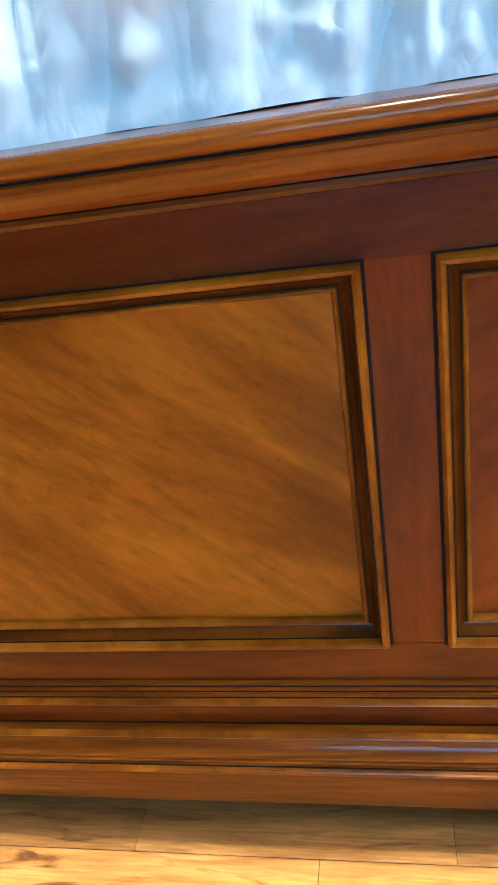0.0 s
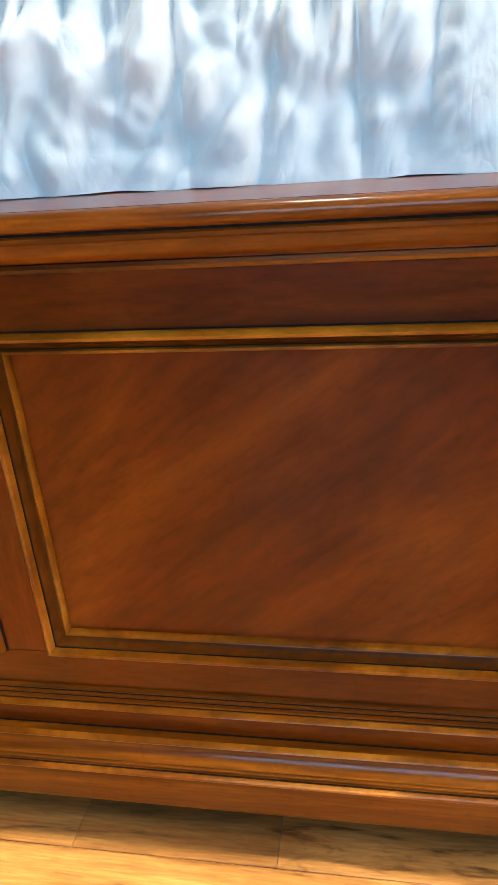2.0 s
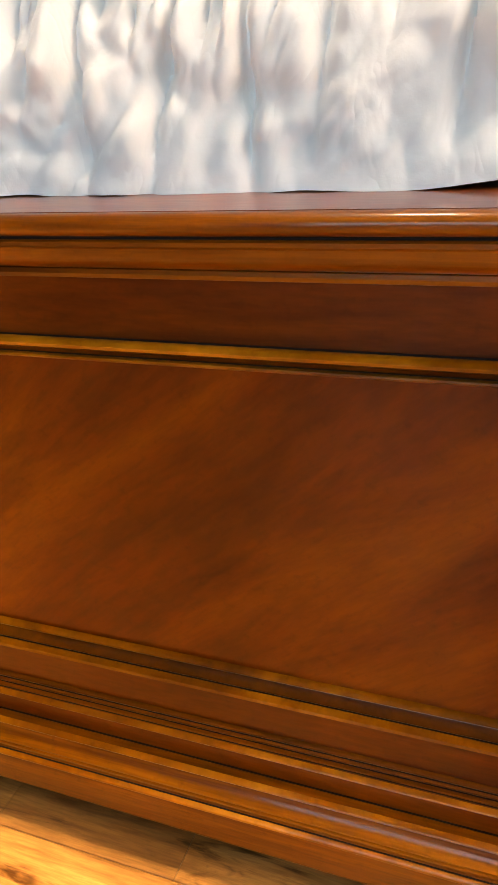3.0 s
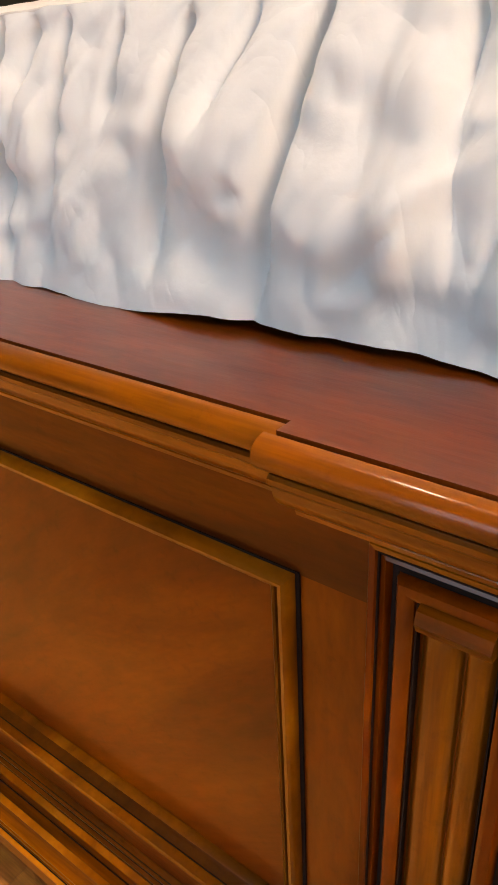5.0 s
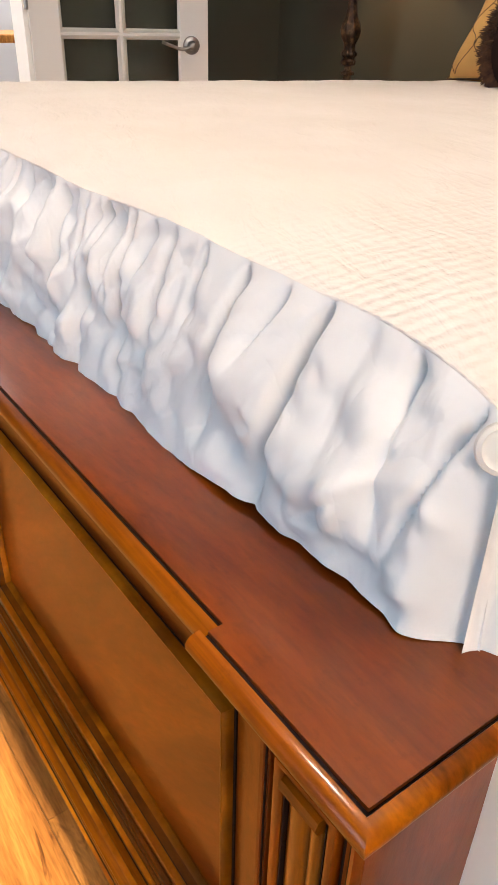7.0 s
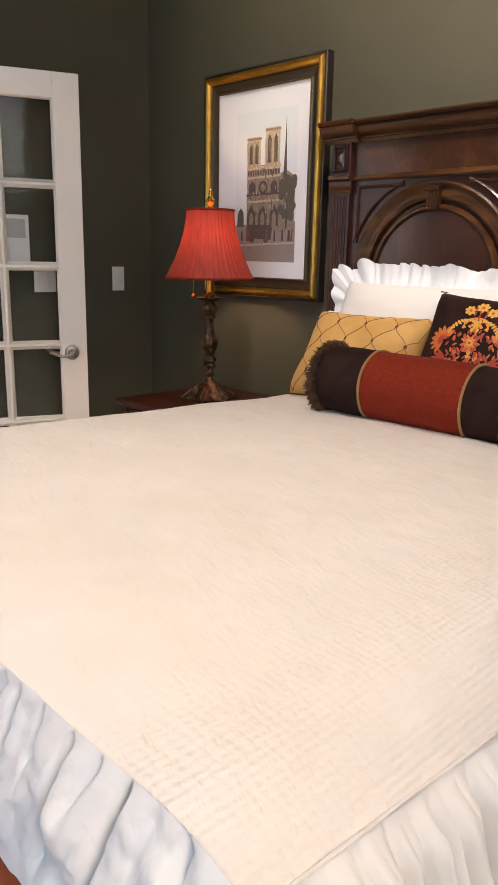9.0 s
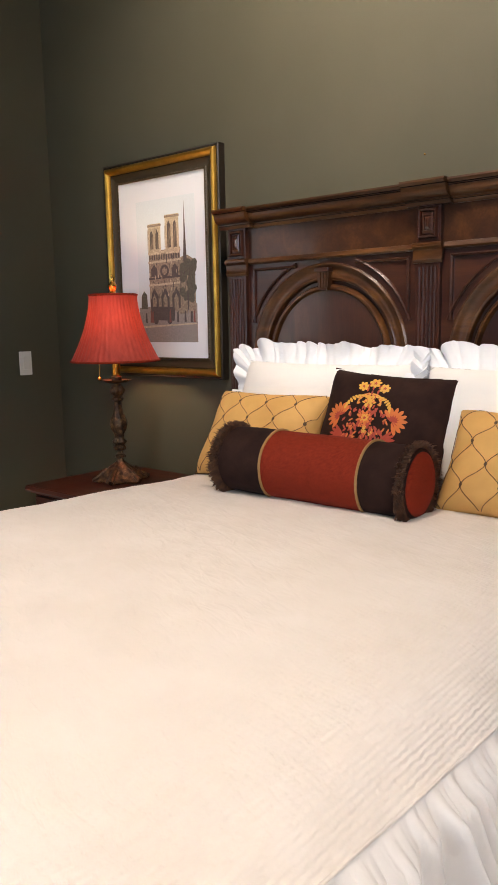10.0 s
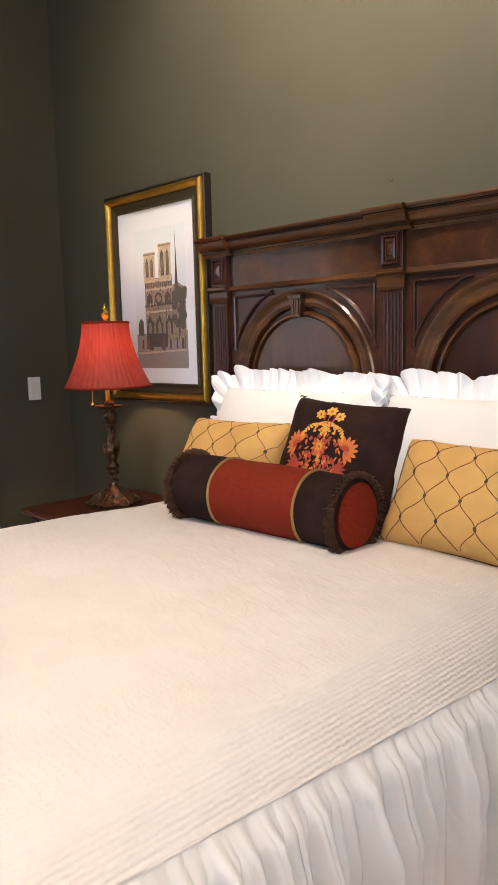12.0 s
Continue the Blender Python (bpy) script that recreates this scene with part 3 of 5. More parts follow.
for s in (-1, 1):
    xa, xb = (PXI, PXO) if s > 0 else (-PXO, -PXI)
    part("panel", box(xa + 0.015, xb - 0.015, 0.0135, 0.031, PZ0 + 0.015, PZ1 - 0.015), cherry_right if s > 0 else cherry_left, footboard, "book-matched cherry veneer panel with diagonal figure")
    moulding(xa, xb, PZ0, PZ1, footboard, lip, 0.0, rubbed, rubbed, "panel_bead")
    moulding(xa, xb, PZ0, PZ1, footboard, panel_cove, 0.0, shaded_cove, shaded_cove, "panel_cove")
    moulding(xa, xb, PZ0, PZ1, footboard, inner_bead, 0.0, rubbed, rubbed, "inner_bead")
    for ins, dep, wide in ((0.0082, -0.0015, 0.0012), (0.0182, 0.0086, 0.0010)):
        part("quirk_line", rect_frame(xa + ins, xb - ins, PZ0 + ins, PZ1 - ins, ((0, dep + 0.004), (0, dep), (wide, dep), (wide, dep + 0.004))), dark_glaze_shade, footboard)
    # Dark strip painting the shadow in the groove beside the bead.
    part("shadowed_outer_groove", rect_frame(xa - 0.0028, xb + 0.0028, PZ0 - 0.0016, PZ1 + 0.0016, ((0, 0.002), (0, -0.0008), (0.0034, -0.0008), (0.0034, 0.002))), dark_glaze_shade, footboard)
    xa, xb = (PXO, 0.745) if s > 0 else (-0.745, -PXO)
    part("end_stile", box(xa, xb, 0.0008, 0.032, PZ0, PZ1), cherry_up, footboard)

# cornice of the footboard: a cove under a rounded nose, stepping forward over the posts
STEP = 0.706


def cove_profile(dy):
    pts = [(0.03, 0.7232), (-0.0285 + dy, 0.7232), (-0.0300 + dy, 0.7215), (-0.0295 + dy, 0.7180), (-0.027 + dy, 0.7160)]
    for k in range(9):
        a = k / 8 * math.pi / 2
        pts.append((-0.003 + dy - 0.0235 * math.cos(a), 0.6965 + 0.0185 * (1 - math.sin(a))))
    pts += [(-0.0065 + dy, 0.6955), (-0.008 + dy, 0.692), (-0.0065 + dy, 0.6885), (-0.001 + dy, 0.6870), (0.03, 0.6870)]
    return pts


def nose_profile(dy):
    pts = [(0.02, 0.7385), (-0.0232 + dy, 0.7385)]
    for k in range(13):
        a = math.radians(95 - k * 190 / 12)
        pts.append((-0.0260 + dy - 0.0105 * math.cos(a), 0.7340 + 0.0086 * math.sin(a)))
    pts.append((0.02, 0.7255))
    return pts


for xa, xb, dy in ((-STEP, STEP, 0.0), (STEP, 0.845, -0.0115), (-0.845, -STEP, -0.0115)):
    part("cove_moulding", prism(cove_profile(dy), xa, xb), glazed, footboard, "warm honey-brown cove moulding", True)
part("nose_moulding", prism(nose_profile(0), -STEP, STEP), glazed, footboard, "rounded glossy edge moulding", True)
for s in (-1, 1):
    # over a post the nose turns the corner with a mitre and runs back
    prof = nose_profile(0)
    a = [(s * (STEP - 0.004), y - 0.0115, z) for y, z in prof]
    b = [(s * (0.833 - y), y - 0.0115, z) for y, z in prof]
    c = [(s * (0.833 - y), 0.16, z) for y, z in prof]
    part("nose_moulding", sweep([a, b, c]), glazed, footboard, "rounded glossy edge moulding", True)
    part("top_groove", box(min(s * STEP, s * 0.8405), max(s * STEP, s * 0.8570), -0.0355, 0.16, 0.7300, 0.7392), dark_glaze_shade, footboard)
outline = [(-0.855, 0.165), (-0.855, -0.0325), (-STEP, -0.0325), (-STEP, -0.021), (STEP, -0.021), (STEP, -0.0325), (0.855, -0.0325), (0.855, 0.165)]
part("top_board", prism(outline, 0.7285, 0.7425, "z"), cherry_top, footboard, "flat polished cherry top board")
part("top_groove", box(-STEP, STEP, -0.0240, 0.16, 0.7300, 0.7392), dark_glaze_shade, footboard)
# Dark strips painting the shadow line under the nose.
part("shadowed_under_groove", box(-STEP, STEP, -0.0270, 0.0, 0.7228, 0.7262), dark_glaze_shade, footboard)
for s in (-1, 1):
    part("shadowed_under_groove", box(min(s * STEP, s * 0.848), max(s * STEP, s * 0.848), -0.0385, 0.15, 0.7228, 0.7262), dark_glaze_shade, footboard)

# lower mouldings
low = [(0.02, 0.2105), (-0.003, 0.2105), (-0.0055, 0.2085), (-0.0045, 0.2065), (-0.0080, 0.2050), (-0.0080, 0.2030), (-0.0068, 0.2015), (-0.0115, 0.2000), (-0.0115, 0.1980),
       (-0.0100, 0.1965), (-0.0120, 0.1955), (-0.0120, 0.1885), (0.02, 0.1885)]
part("base_bead_moulding", prism(low, -0.745, 0.745), glazed, footboard, smooth=True)
for yq, zq in ((-0.0052, 0.2066), (-0.0076, 0.2017), (-0.0108, 0.1963)):
    part("quirk_line", box(-0.745, 0.745, yq - 0.0004, 0.0, zq - 0.0005, zq + 0.0005), dark_glaze_shade, footboard)


def half_round(z0, z1, y, r):
    """A proud rounded bead between two heights, along the footboard."""
    return prism([(y - r * math.sin(k * math.pi / 8), z0 + (z1 - z0) * k / 8) for k in range(9)], -0.745, 0.745)


part("rubbed_bead", half_round(0.1885, 0.1955, -0.0115, 0.0065), rubbed, footboard, smooth=True)
part("base_fascia", box(-0.745, 0.745, -0.012, 0.02, 0.150, 0.1885), cherry, footboard)
low2 = [(0.02, 0.1600), (-0.022, 0.1600), (-0.024, 0.1525), (-0.0245, 0.1480), (-0.0275, 0.1415), (-0.0335, 0.1378), (-0.0360, 0.1365), (-0.0360, 0.1345),
        (-0.0335, 0.1335), (-0.0372, 0.1320), (-0.0372, 0.1295), (-0.0345, 0.1285), (-0.0375, 0.1270), (-0.0380, 0.1140), (0.02, 0.1140)]
part("base_cap_moulding", prism(low2, -0.745, 0.745), glazed, footboard, smooth=True)
for yq, zq in ((-0.0238, 0.1521), (-0.0340, 0.1338), (-0.0350, 0.1286), (-0.0378, 0.1256)):
    part("quirk_line", box(-0.745, 0.745, yq - 0.0008, 0.0, zq - 0.0006, zq + 0.0006), dark_glaze_shade, footboard)
part("base_groove", box(-0.745, 0.745, -0.0130, 0.0, 0.1602, 0.1618), dark_glaze_shade, footboard)
for z0_, z1_, y_, r_ in ((0.1525, 0.1600, -0.0225, 0.0062), (0.1140, 0.1250, -0.0375, 0.0048)):
    part("rubbed_bead", half_round(z0_, z1_, y_, r_), rubbed, footboard, smooth=True)
part("base_groove", box(-0.745, 0.745, -0.034, 0.02, 0.1085, 0.114), dark_glaze_shade, footboard)
part("plinth", box(-0.745, 0.745, -0.030, 0.06, 0.056, 0.1090, 0.002), glazed, footboard)

for s in (-1, 1):
    x0, x1 = (0.745, 0.842)
    post = part("post", box(s * x0 if s > 0 else -x1, s * x1 if s > 0 else -x0, -0.012, 0.15, 0.0, 0.725, 0.0015), cherry_up, footboard, "square corner post with fluted face")
    xa, xb = (x0, x1) if s > 0 else (-x1, -x0)
    moulding(xa + 0.0005, xb - 0.0005, 0.235, 0.690, footboard, [(0, 0.006), (0, -0.003), (0.002, -0.0065), (0.005, -0.006), (0.007, -0.003), (0.010, -0.0045), (0.012, -0.0015), (0.013, 0.006)], -0.012, cherry_up, glazed, "post_moulding")
    moulding(xa + 0.0165, xb - 0.0165, 0.250, 0.673, footboard, [(0, 0.003), (0, -0.004), (0.002, -0.007), (0.006, -0.0075), (0.010, -0.005), (0.012, 0.003)], -0.012, cherry_up, cherry_up, "flute_frame")
    part("post_groove", rect_frame(xa + 0.0125, xb - 0.0125, 0.247, 0.677, ((0, 0.001), (0, -0.0008), (0.0034, -0.0008), (0.0034, 0.001)), -0.012), dark_glaze_shade, footboard)
    for ins in (0.0062, 0.0275):
        part("quirk_line", rect_frame(xa + ins, xb - ins, 0.235 + ins, 0.690 - ins, ((0, 0.0), (0, -0.0048), (0.0011, -0.0048), (0.0011, 0.0)), -0.012), dark_glaze_shade, footboard)
    xl, xr = xa + 0.0295, xb - 0.0295
    for xs, xe in ((xl, xl + (xr - xl) * 0.6), (xl + (xr - xl) * 0.6, xr)):
        xc, w3 = (xs + xe) / 2, xe - xs
        prof = [(xc - w3 * 0.47, -0.0122)] + [(xc - w3 * 0.45 * math.cos(t * math.pi / 6), -0.0126 - 0.0045 * math.sin(t * math.pi / 6)) for t in range(7)] + [(xc + w3 * 0.47, -0.0122)]
        part("reed", prism(prof, 0.262, 0.655, "z"), glazed_up, footboard, smooth=True)
    part("flute_stop", prism([(-0.012, 0.648), (-0.0215, 0.650), (-0.0245, 0.656), (-0.0225, 0.663), (-0.012, 0.6665)], xa + 0.030, xb - 0.030), glazed, footboard, "small rounded glossy stop above the reeds", True)
    part("post_plinth", box(xa - 0.008, xb + 0.008, -0.045, 0.155, 0.0, 0.112, 0.003), cherry, footboard)
    part("post_base_moulding", prism([(a - 0.012, b) for a, b in low2], xa - 0.004, xb + 0.004), glazed, footboard, smooth=True)
    part("side_rail", box(s * 0.835 if s < 0 else 0.805, s * 0.805 if s < 0 else 0.835, 0.15, 2.12, 0.22, 0.46, 0.004), cherry, bed, "plain cherry side rail")

# ---- headboard ----
HY = 2.175
head_bm = box(-0.83, 0.83, HY + 0.012, 2.24, 0.25, 1.80)
headboard = part("headboard", head_bm, walnut, bed, "tall dark walnut headboard with two arched panels")


def arc_sweep(cx, cz, r, prof, a0, a1, n, y, bm=None):
    """A moulding bent round (cx, cz); prof of (radial offset, y offset)."""
    secs = []
    for k in range(n + 1):
        a = a0 + (a1 - a0) * k / n
        secs.append([(cx + (r + i) * math.cos(a), y + d, cz + (r + i) * math.sin(a)) for i, d in prof])
    return sweep(secs, bm=bm)


PIL = [(-0.872, -0.782), (-0.036, 0.052), (0.798, 0.888)]
BAYS = [(-0.782, -0.036), (0.052, 0.798)]
for bi, (xa, xb) in enumerate(BAYS):
    cx, cz = (xa + xb) / 2, 1.295
    # flat plate with an arched hole, as a strip between the arch and the frame
    R1 = 0.345
    n = 48
    bm = bmesh.new()
    inner, outer = [], []
    for k in range(n + 1):
        a = math.pi * k / n
        ca, sa = math.cos(a), math.sin(a)
        inner.append((cx + R1 * ca, cz + R1 * sa))
        hx, hz = (xb - xa) / 2, 1.66 - cz
        t = min(hx / abs(ca) if abs(ca) > 1e-6 else 9, hz / sa if sa > 1e-6 else 9)
        outer.append((cx + t * ca, cz + t * sa))
    fr = [(bm.verts.new((p[0], HY - 0.008, p[1])), bm.verts.new((q[0], HY - 0.008, q[1]))) for p, q in zip(inner, outer)]
    bk = [(bm.verts.new((p[0], HY + 0.02, p[1])), bm.verts.new((q[0], HY + 0.02, q[1]))) for p, q in zip(inner, outer)]
    for k in range(n):
        bm.faces.new((fr[k][0], fr[k][1], fr[k + 1][1], fr[k + 1][0]))
        bm.faces.new((fr[k][0], fr[k + 1][0], bk[k + 1][0], bk[k][0]))
        bm.faces.new((fr[k][1], bk[k][1], bk[k + 1][1], fr[k + 1][1]))
    part("spandrel_plate", bm, walnut, headboard)
    for x0, x1 in ((xa, cx - R1), (cx + R1, xb)):
        part("bay_stile", box(x0, x1, HY - 0.008, HY + 0.02, 0.5, cz), walnut_up, headboard)
    arch_prof = [(0.0, 0.01), (0.0, -0.016), (-0.006, -0.021), (-0.014, -0.019), (-0.020, -0.012), (-0.040, -0.006), (-0.052, -0.010), (-0.060, -0.006), (-0.064, 0.010)]
    part("arch_moulding", arc_sweep(cx, cz, R1, arch_prof, 0, math.pi, 56, HY), walnut_gilt, headboard, "broad rounded arch moulding", True)
    arch2 = [(0.0, 0.010), (-0.002, -0.002), (-0.008, -0.009), (-0.016, -0.010), (-0.022, -0.003), (-0.026, 0.010)]
    part("inner_arch_moulding", arc_sweep(cx, cz, 0.268, arch2, 0, math.pi, 56, HY), walnut_gilt, headboard, "slim inner arch moulding", True)
    for s in (-1, 1):
        for r, pr in ((R1, arch_prof), (0.268, arch2)):
            bm = sweep([[(cx + s * (r + i), HY + d, z) for i, d in pr] for z in (0.5, cz)])
            part("arch_leg", bm, walnut_gilt, headboard, smooth=True)
    ring = [(cx + 0.252 * math.cos(math.pi * k / 40), cz + 0.252 * math.sin(math.pi * k / 40)) for k in range(41)] + [(cx - 0.252, 0.5), (cx + 0.252, 0.5)]
    bm = prism(ring, HY + 0.002, HY + 0.011, "y")
    part("arched_panel", bm, polished, headboard, "smooth polished arched panel")
    # keystone
    key = [(-0.019, 1.540), (-0.028, 1.612), (0.028, 1.612), (0.019, 1.540)]
    ks = part("keystone", prism([(cx + a, z) for a, z in key], HY - 0.030, HY, "y"), walnut_gilt, headboard, "carved fluted keystone bracket")
    part("keystone_cap", box(cx - 0.031, cx + 0.031, HY - 0.040, HY, 1.606, 1.622, 0.003), walnut, headboard)
    for k in (-1, 0, 1):
        part("keystone_reed", prism([(cx + k * 0.012 + a, HY - 0.030 + b) for a, b in ((-0.006, 0.001), (-0.004, -0.005), (0.004, -0.005), (0.006, 0.001))], 1.548, 1.604, "z"), walnut_gilt, headboard)
    # spandrel mouldings: a triangle with one curved side
    sp = [(0, 0.004), (0, -0.008), (0.004, -0.012), (0.009, -0.009), (0.012, 0.004)]
    for s in (-1, 1):
        ex = (xb - 0.030) if s > 0 else (xa + 0.030)
        ztop = 1.638
        Ra = R1 + 0.022
        a0 = math.asin(min(0.999, (ztop - cz) / Ra)) if (ztop - cz) < Ra else math.radians(70)
        a1 = math.acos(min(0.999, abs(ex - cx) / Ra))
        bm = sweep([[(ex - s * i, HY - 0.008 + d, z - (i if z > 1.6 else 0)) for i, d in sp] for z in (cz + Ra * math.sin(a1), ztop)])
        part("spandrel_moulding", bm, walnut, headboard, smooth=True)
        xs = cx + s * Ra * math.cos(a0)
        bm = sweep([[(x - (s * i if k else 0), HY - 0.008 + d, ztop - i) for i, d in sp] for k, x in enumerate((xs, ex))])
        part("spandrel_moulding", bm, walnut, headboard, smooth=True)
        secs = []
        for k in range(21):
            a = a1 + (a0 - a1) * k / 20
            secs.append([(cx + s * (Ra + i) * math.cos(a), HY - 0.008 + d, cz + (Ra + i) * math.sin(a)) for i, d in sp])
        part("spandrel_moulding", sweep(secs), walnut, headboard, smooth=True)
    # frieze
    part("frieze_panel", box(xa, xb, HY - 0.006, HY + 0.02, 1.66, 1.80), burl, headboard, "burl veneer frieze panel")
    fm = [(HY, 1.653), (HY - 0.018, 1.655), (HY - 0.022, 1.661), (HY - 0.016, 1.667), (HY - 0.012, 1.676), (HY, 1.678)]
    part("frieze_moulding", prism(fm, xa, xb), walnut_gilt, headboard, smooth=True)


def cornice(dy, z1=1.868):
    pts = [(2.235, z1), (HY - 0.062 + dy, z1), (HY - 0.064 + dy, z1 - 0.006), (HY - 0.060 + dy, z1 - 0.013), (HY - 0.054 + dy, z1 - 0.016)]
    for k in range(8):
        a = k / 7 * math.pi / 2
        pts.append((HY - 0.018 + dy - 0.032 * math.cos(a), z1 - 0.020 - 0.036 * math.sin(a)))
    pts += [(HY - 0.018 + dy, z1 - 0.062), (HY - 0.012 + dy, z1 - 0.070), (HY - 0.010, z1 - 0.074), (2.235, z1 - 0.074)]
    return pts


part("cornice", prism(cornice(0), -0.80, 0.80), walnut_gilt, headboard, "moulded cornice along the top", True)
for zq, yq in ((1.851, HY - 0.0565), (1.8465, HY - 0.0520), (1.806, HY - 0.0195)):
    part("quirk_line", box(-0.80, 0.80, yq, HY, zq - 0.0012, zq + 0.0012), dark_glaze_shade, headboard)
for xa, xb in PIL:
    for zq, yq in ((1.8525, HY - 0.0785), (1.8075, HY - 0.0415)):
        part("quirk_line", box(xa - 0.036, xb + 0.036, yq, HY, zq - 0.0012, zq + 0.0012), dark_glaze_shade, headboard)
    part("pilaster", box(xa, xb, HY - 0.026, HY + 0.01, 0.3, 1.82, 0.002), walnut_up, headboard, "fluted pilaster")
    for k in range(5):
        w = (xb - xa - 0.018) / 5
        xc = xa + 0.009 + (k + 0.5) * w
        prof = [(xc - w * 0.36, HY - 0.0255)] + [(xc - w * 0.34 * math.cos(t * math.pi / 5), HY - 0.026 - 0.005 * math.sin(t * math.pi / 5)) for t in range(6)] + [(xc + w * 0.36, HY - 0.0255)]
        part("reed", prism(prof, 0.35, 1.600, "z"), walnut_up, headboard, smooth=True)
    part("capital_moulding", prism([(HY - 0.02, 1.612), (HY - 0.030, 1.612), (HY - 0.034, 1.622), (HY - 0.030, 1.630), (HY - 0.032, 1.655), (HY - 0.042, 1.664), (HY - 0.042, 1.672), (HY - 0.036, 1.678), (HY - 0.02, 1.680)], xa - 0.008, xb + 0.008), walnut_gilt, headboard, smooth=True)
    rb = [(0, 0.004), (0, -0.006), (0.004, -0.011), (0.009, -0.009), (0.011, -0.004), (0.013, 0.004)]
    moulding(xa + 0.010, xb - 0.010, 1.690, 1.788, headboard, rb, HY - 0.027, walnut_up, walnut, "rosette_frame")
    bm = bmesh.new()
    xc, zc = (xa + xb) / 2, 1.739
    sweep([[(xc + sx * w, HY - 0.027 - d, zc + sz * h) for sx, sz in ((-1, -1), (1, -1), (1, 1), (-1, 1))] for w, h, d in ((0.019, 0.033, 0), (0.019, 0.033, 0.006), (0.012, 0.024, 0.009), (0.011, 0.022, 0.005), (0.004, 0.012, 0.013))], bm=bm)
    part("rosette", bm, walnut, headboard, "small carved pyramid block")
    part("pilaster_cornice", prism([(a - 0.022, b) if a < 2.23 else (a, b + 0.001) for a, b in cornice(0, 1.8695)], xa - 0.035, xb + 0.035), walnut_gilt, headboard, smooth=True)

# ---- mattress and coverlet ----
mt = thing("mattress", "thick mattress under the coverlet", "mattress")
part("mattress_body", box(-0.70, 0.70, 0.20, 2.12, 0.46, 0.83, 0.05), cotton, mt)
part("box_spring", box(-0.765, 0.765, 0.17, 2.12, 0.26, 0.457, 0.01), cotton, mt)

cov = thing("coverlet", "cream quilted coverlet with gathered white ruffle on the bed", "bedspread")
SEAM_X, FRONT_Y = 0.806, 0.105


def top_z(y):
    return 0.944 - 0.031 * y


def seam_z(y):
    return 0.905 - 0.070 * y


def ridge(x, seed):
    """Smooth random folds, about one per unit of x."""
    return noise.noise(Vector((x, seed * 7.3, 0.5)))


def smooth01(a, b, x):
    t = min(1, max(0, (x - a) / (b - a)))
    return t * t * (3 - 2 * t)


def front_fall(y):
    """How far the quilt has rounded down towards its front edge."""
    f = max(0.0, 1 - (y - FRONT_Y) / 0.16)
    return 0.017 * f ** 2.4


def cover(u, v):
    y = FRONT_Y + (2.13 - FRONT_Y) * v
    a = (u - 0.5) * 2
    s = math.copysign(1, a)
    k = max(0.0, (abs(a) - 0.80) / 0.20)
    x = abs(a) / 0.80 * 0.65 if abs(a) < 0.80 else 0.65 + (SEAM_X - 0.65) * (k * 1.15 - 0.15 * k ** 3)
    fall = max(0.0, (x - 0.65) / (SEAM_X - 0.65)) ** 2.1 * (top_z(y) - seam_z(y))
    fall = math.hypot(fall, front_fall(y))
    crown = 0.013 * (1 - min(1, (x / 0.66) ** 2)) * smooth01(0.1, 0.6, y)
    p = Vector((s * x * 5, y * 5, 0.3))
    bumpy = 0.004 * noise.noise(p) + 0.0016 * noise.noise(p * 4.0) + 0.0012 * noise.noise(Vector((x * 60 * s, y * 18, 2.0)))
    return (s * x, y, top_z(y) + crown - fall + bumpy * min(1, (1 - k) * 3 + 0.3))


part("quilted_top", grid(220, 260, cover), quilt, cov, "cream stitched quilting in wavy rows", True)


rng_cloth = random.Random(17)
FOLDS = []          # valleys of the gathers: place, width, depth, where it ends, lean
fx = -0.82
while fx < 0.80:
    wide = fx > 0.42
    FOLDS.append((fx, rng_cloth.uniform(0.004, 0.009), rng_cloth.uniform(0.010, 0.026), rng_cloth.choice((0.35, 0.55, 1.1, 1.6)), rng_cloth.uniform(-0.06, 0.02)))
    fx += rng_cloth.uniform(0.030, 0.080) if wide else rng_cloth.uniform(0.014, 0.042)
POCKETS = []        # where the cloth bulges and folds in below: place, half width, height, amount, lean
for k in range(26):
    fx = -0.80 + 1.56 * (k + rng_cloth.uniform(0.1, 0.9)) / 26
    r = rng_cloth.uniform(0.045, 0.075) if fx > 0.38 else rng_cloth.uniform(0.020, 0.042)
    POCKETS.append((fx, r, rng_cloth.uniform(0.22, 0.78), rng_cloth.uniform(0.008, 0.020) * (0.55 if fx > 0.38 else 1.0), rng_cloth.uniform(-0.8, 0.8)))


def crease(x, y, seed):
    """Rounded hills with sharp valleys, 0 to 1."""
    n = noise.noise(Vector((x, y, seed * 3.7)))
    return min(1.0, 1.5 * ((n * n + 0.0035) ** 0.37 - 0.10))


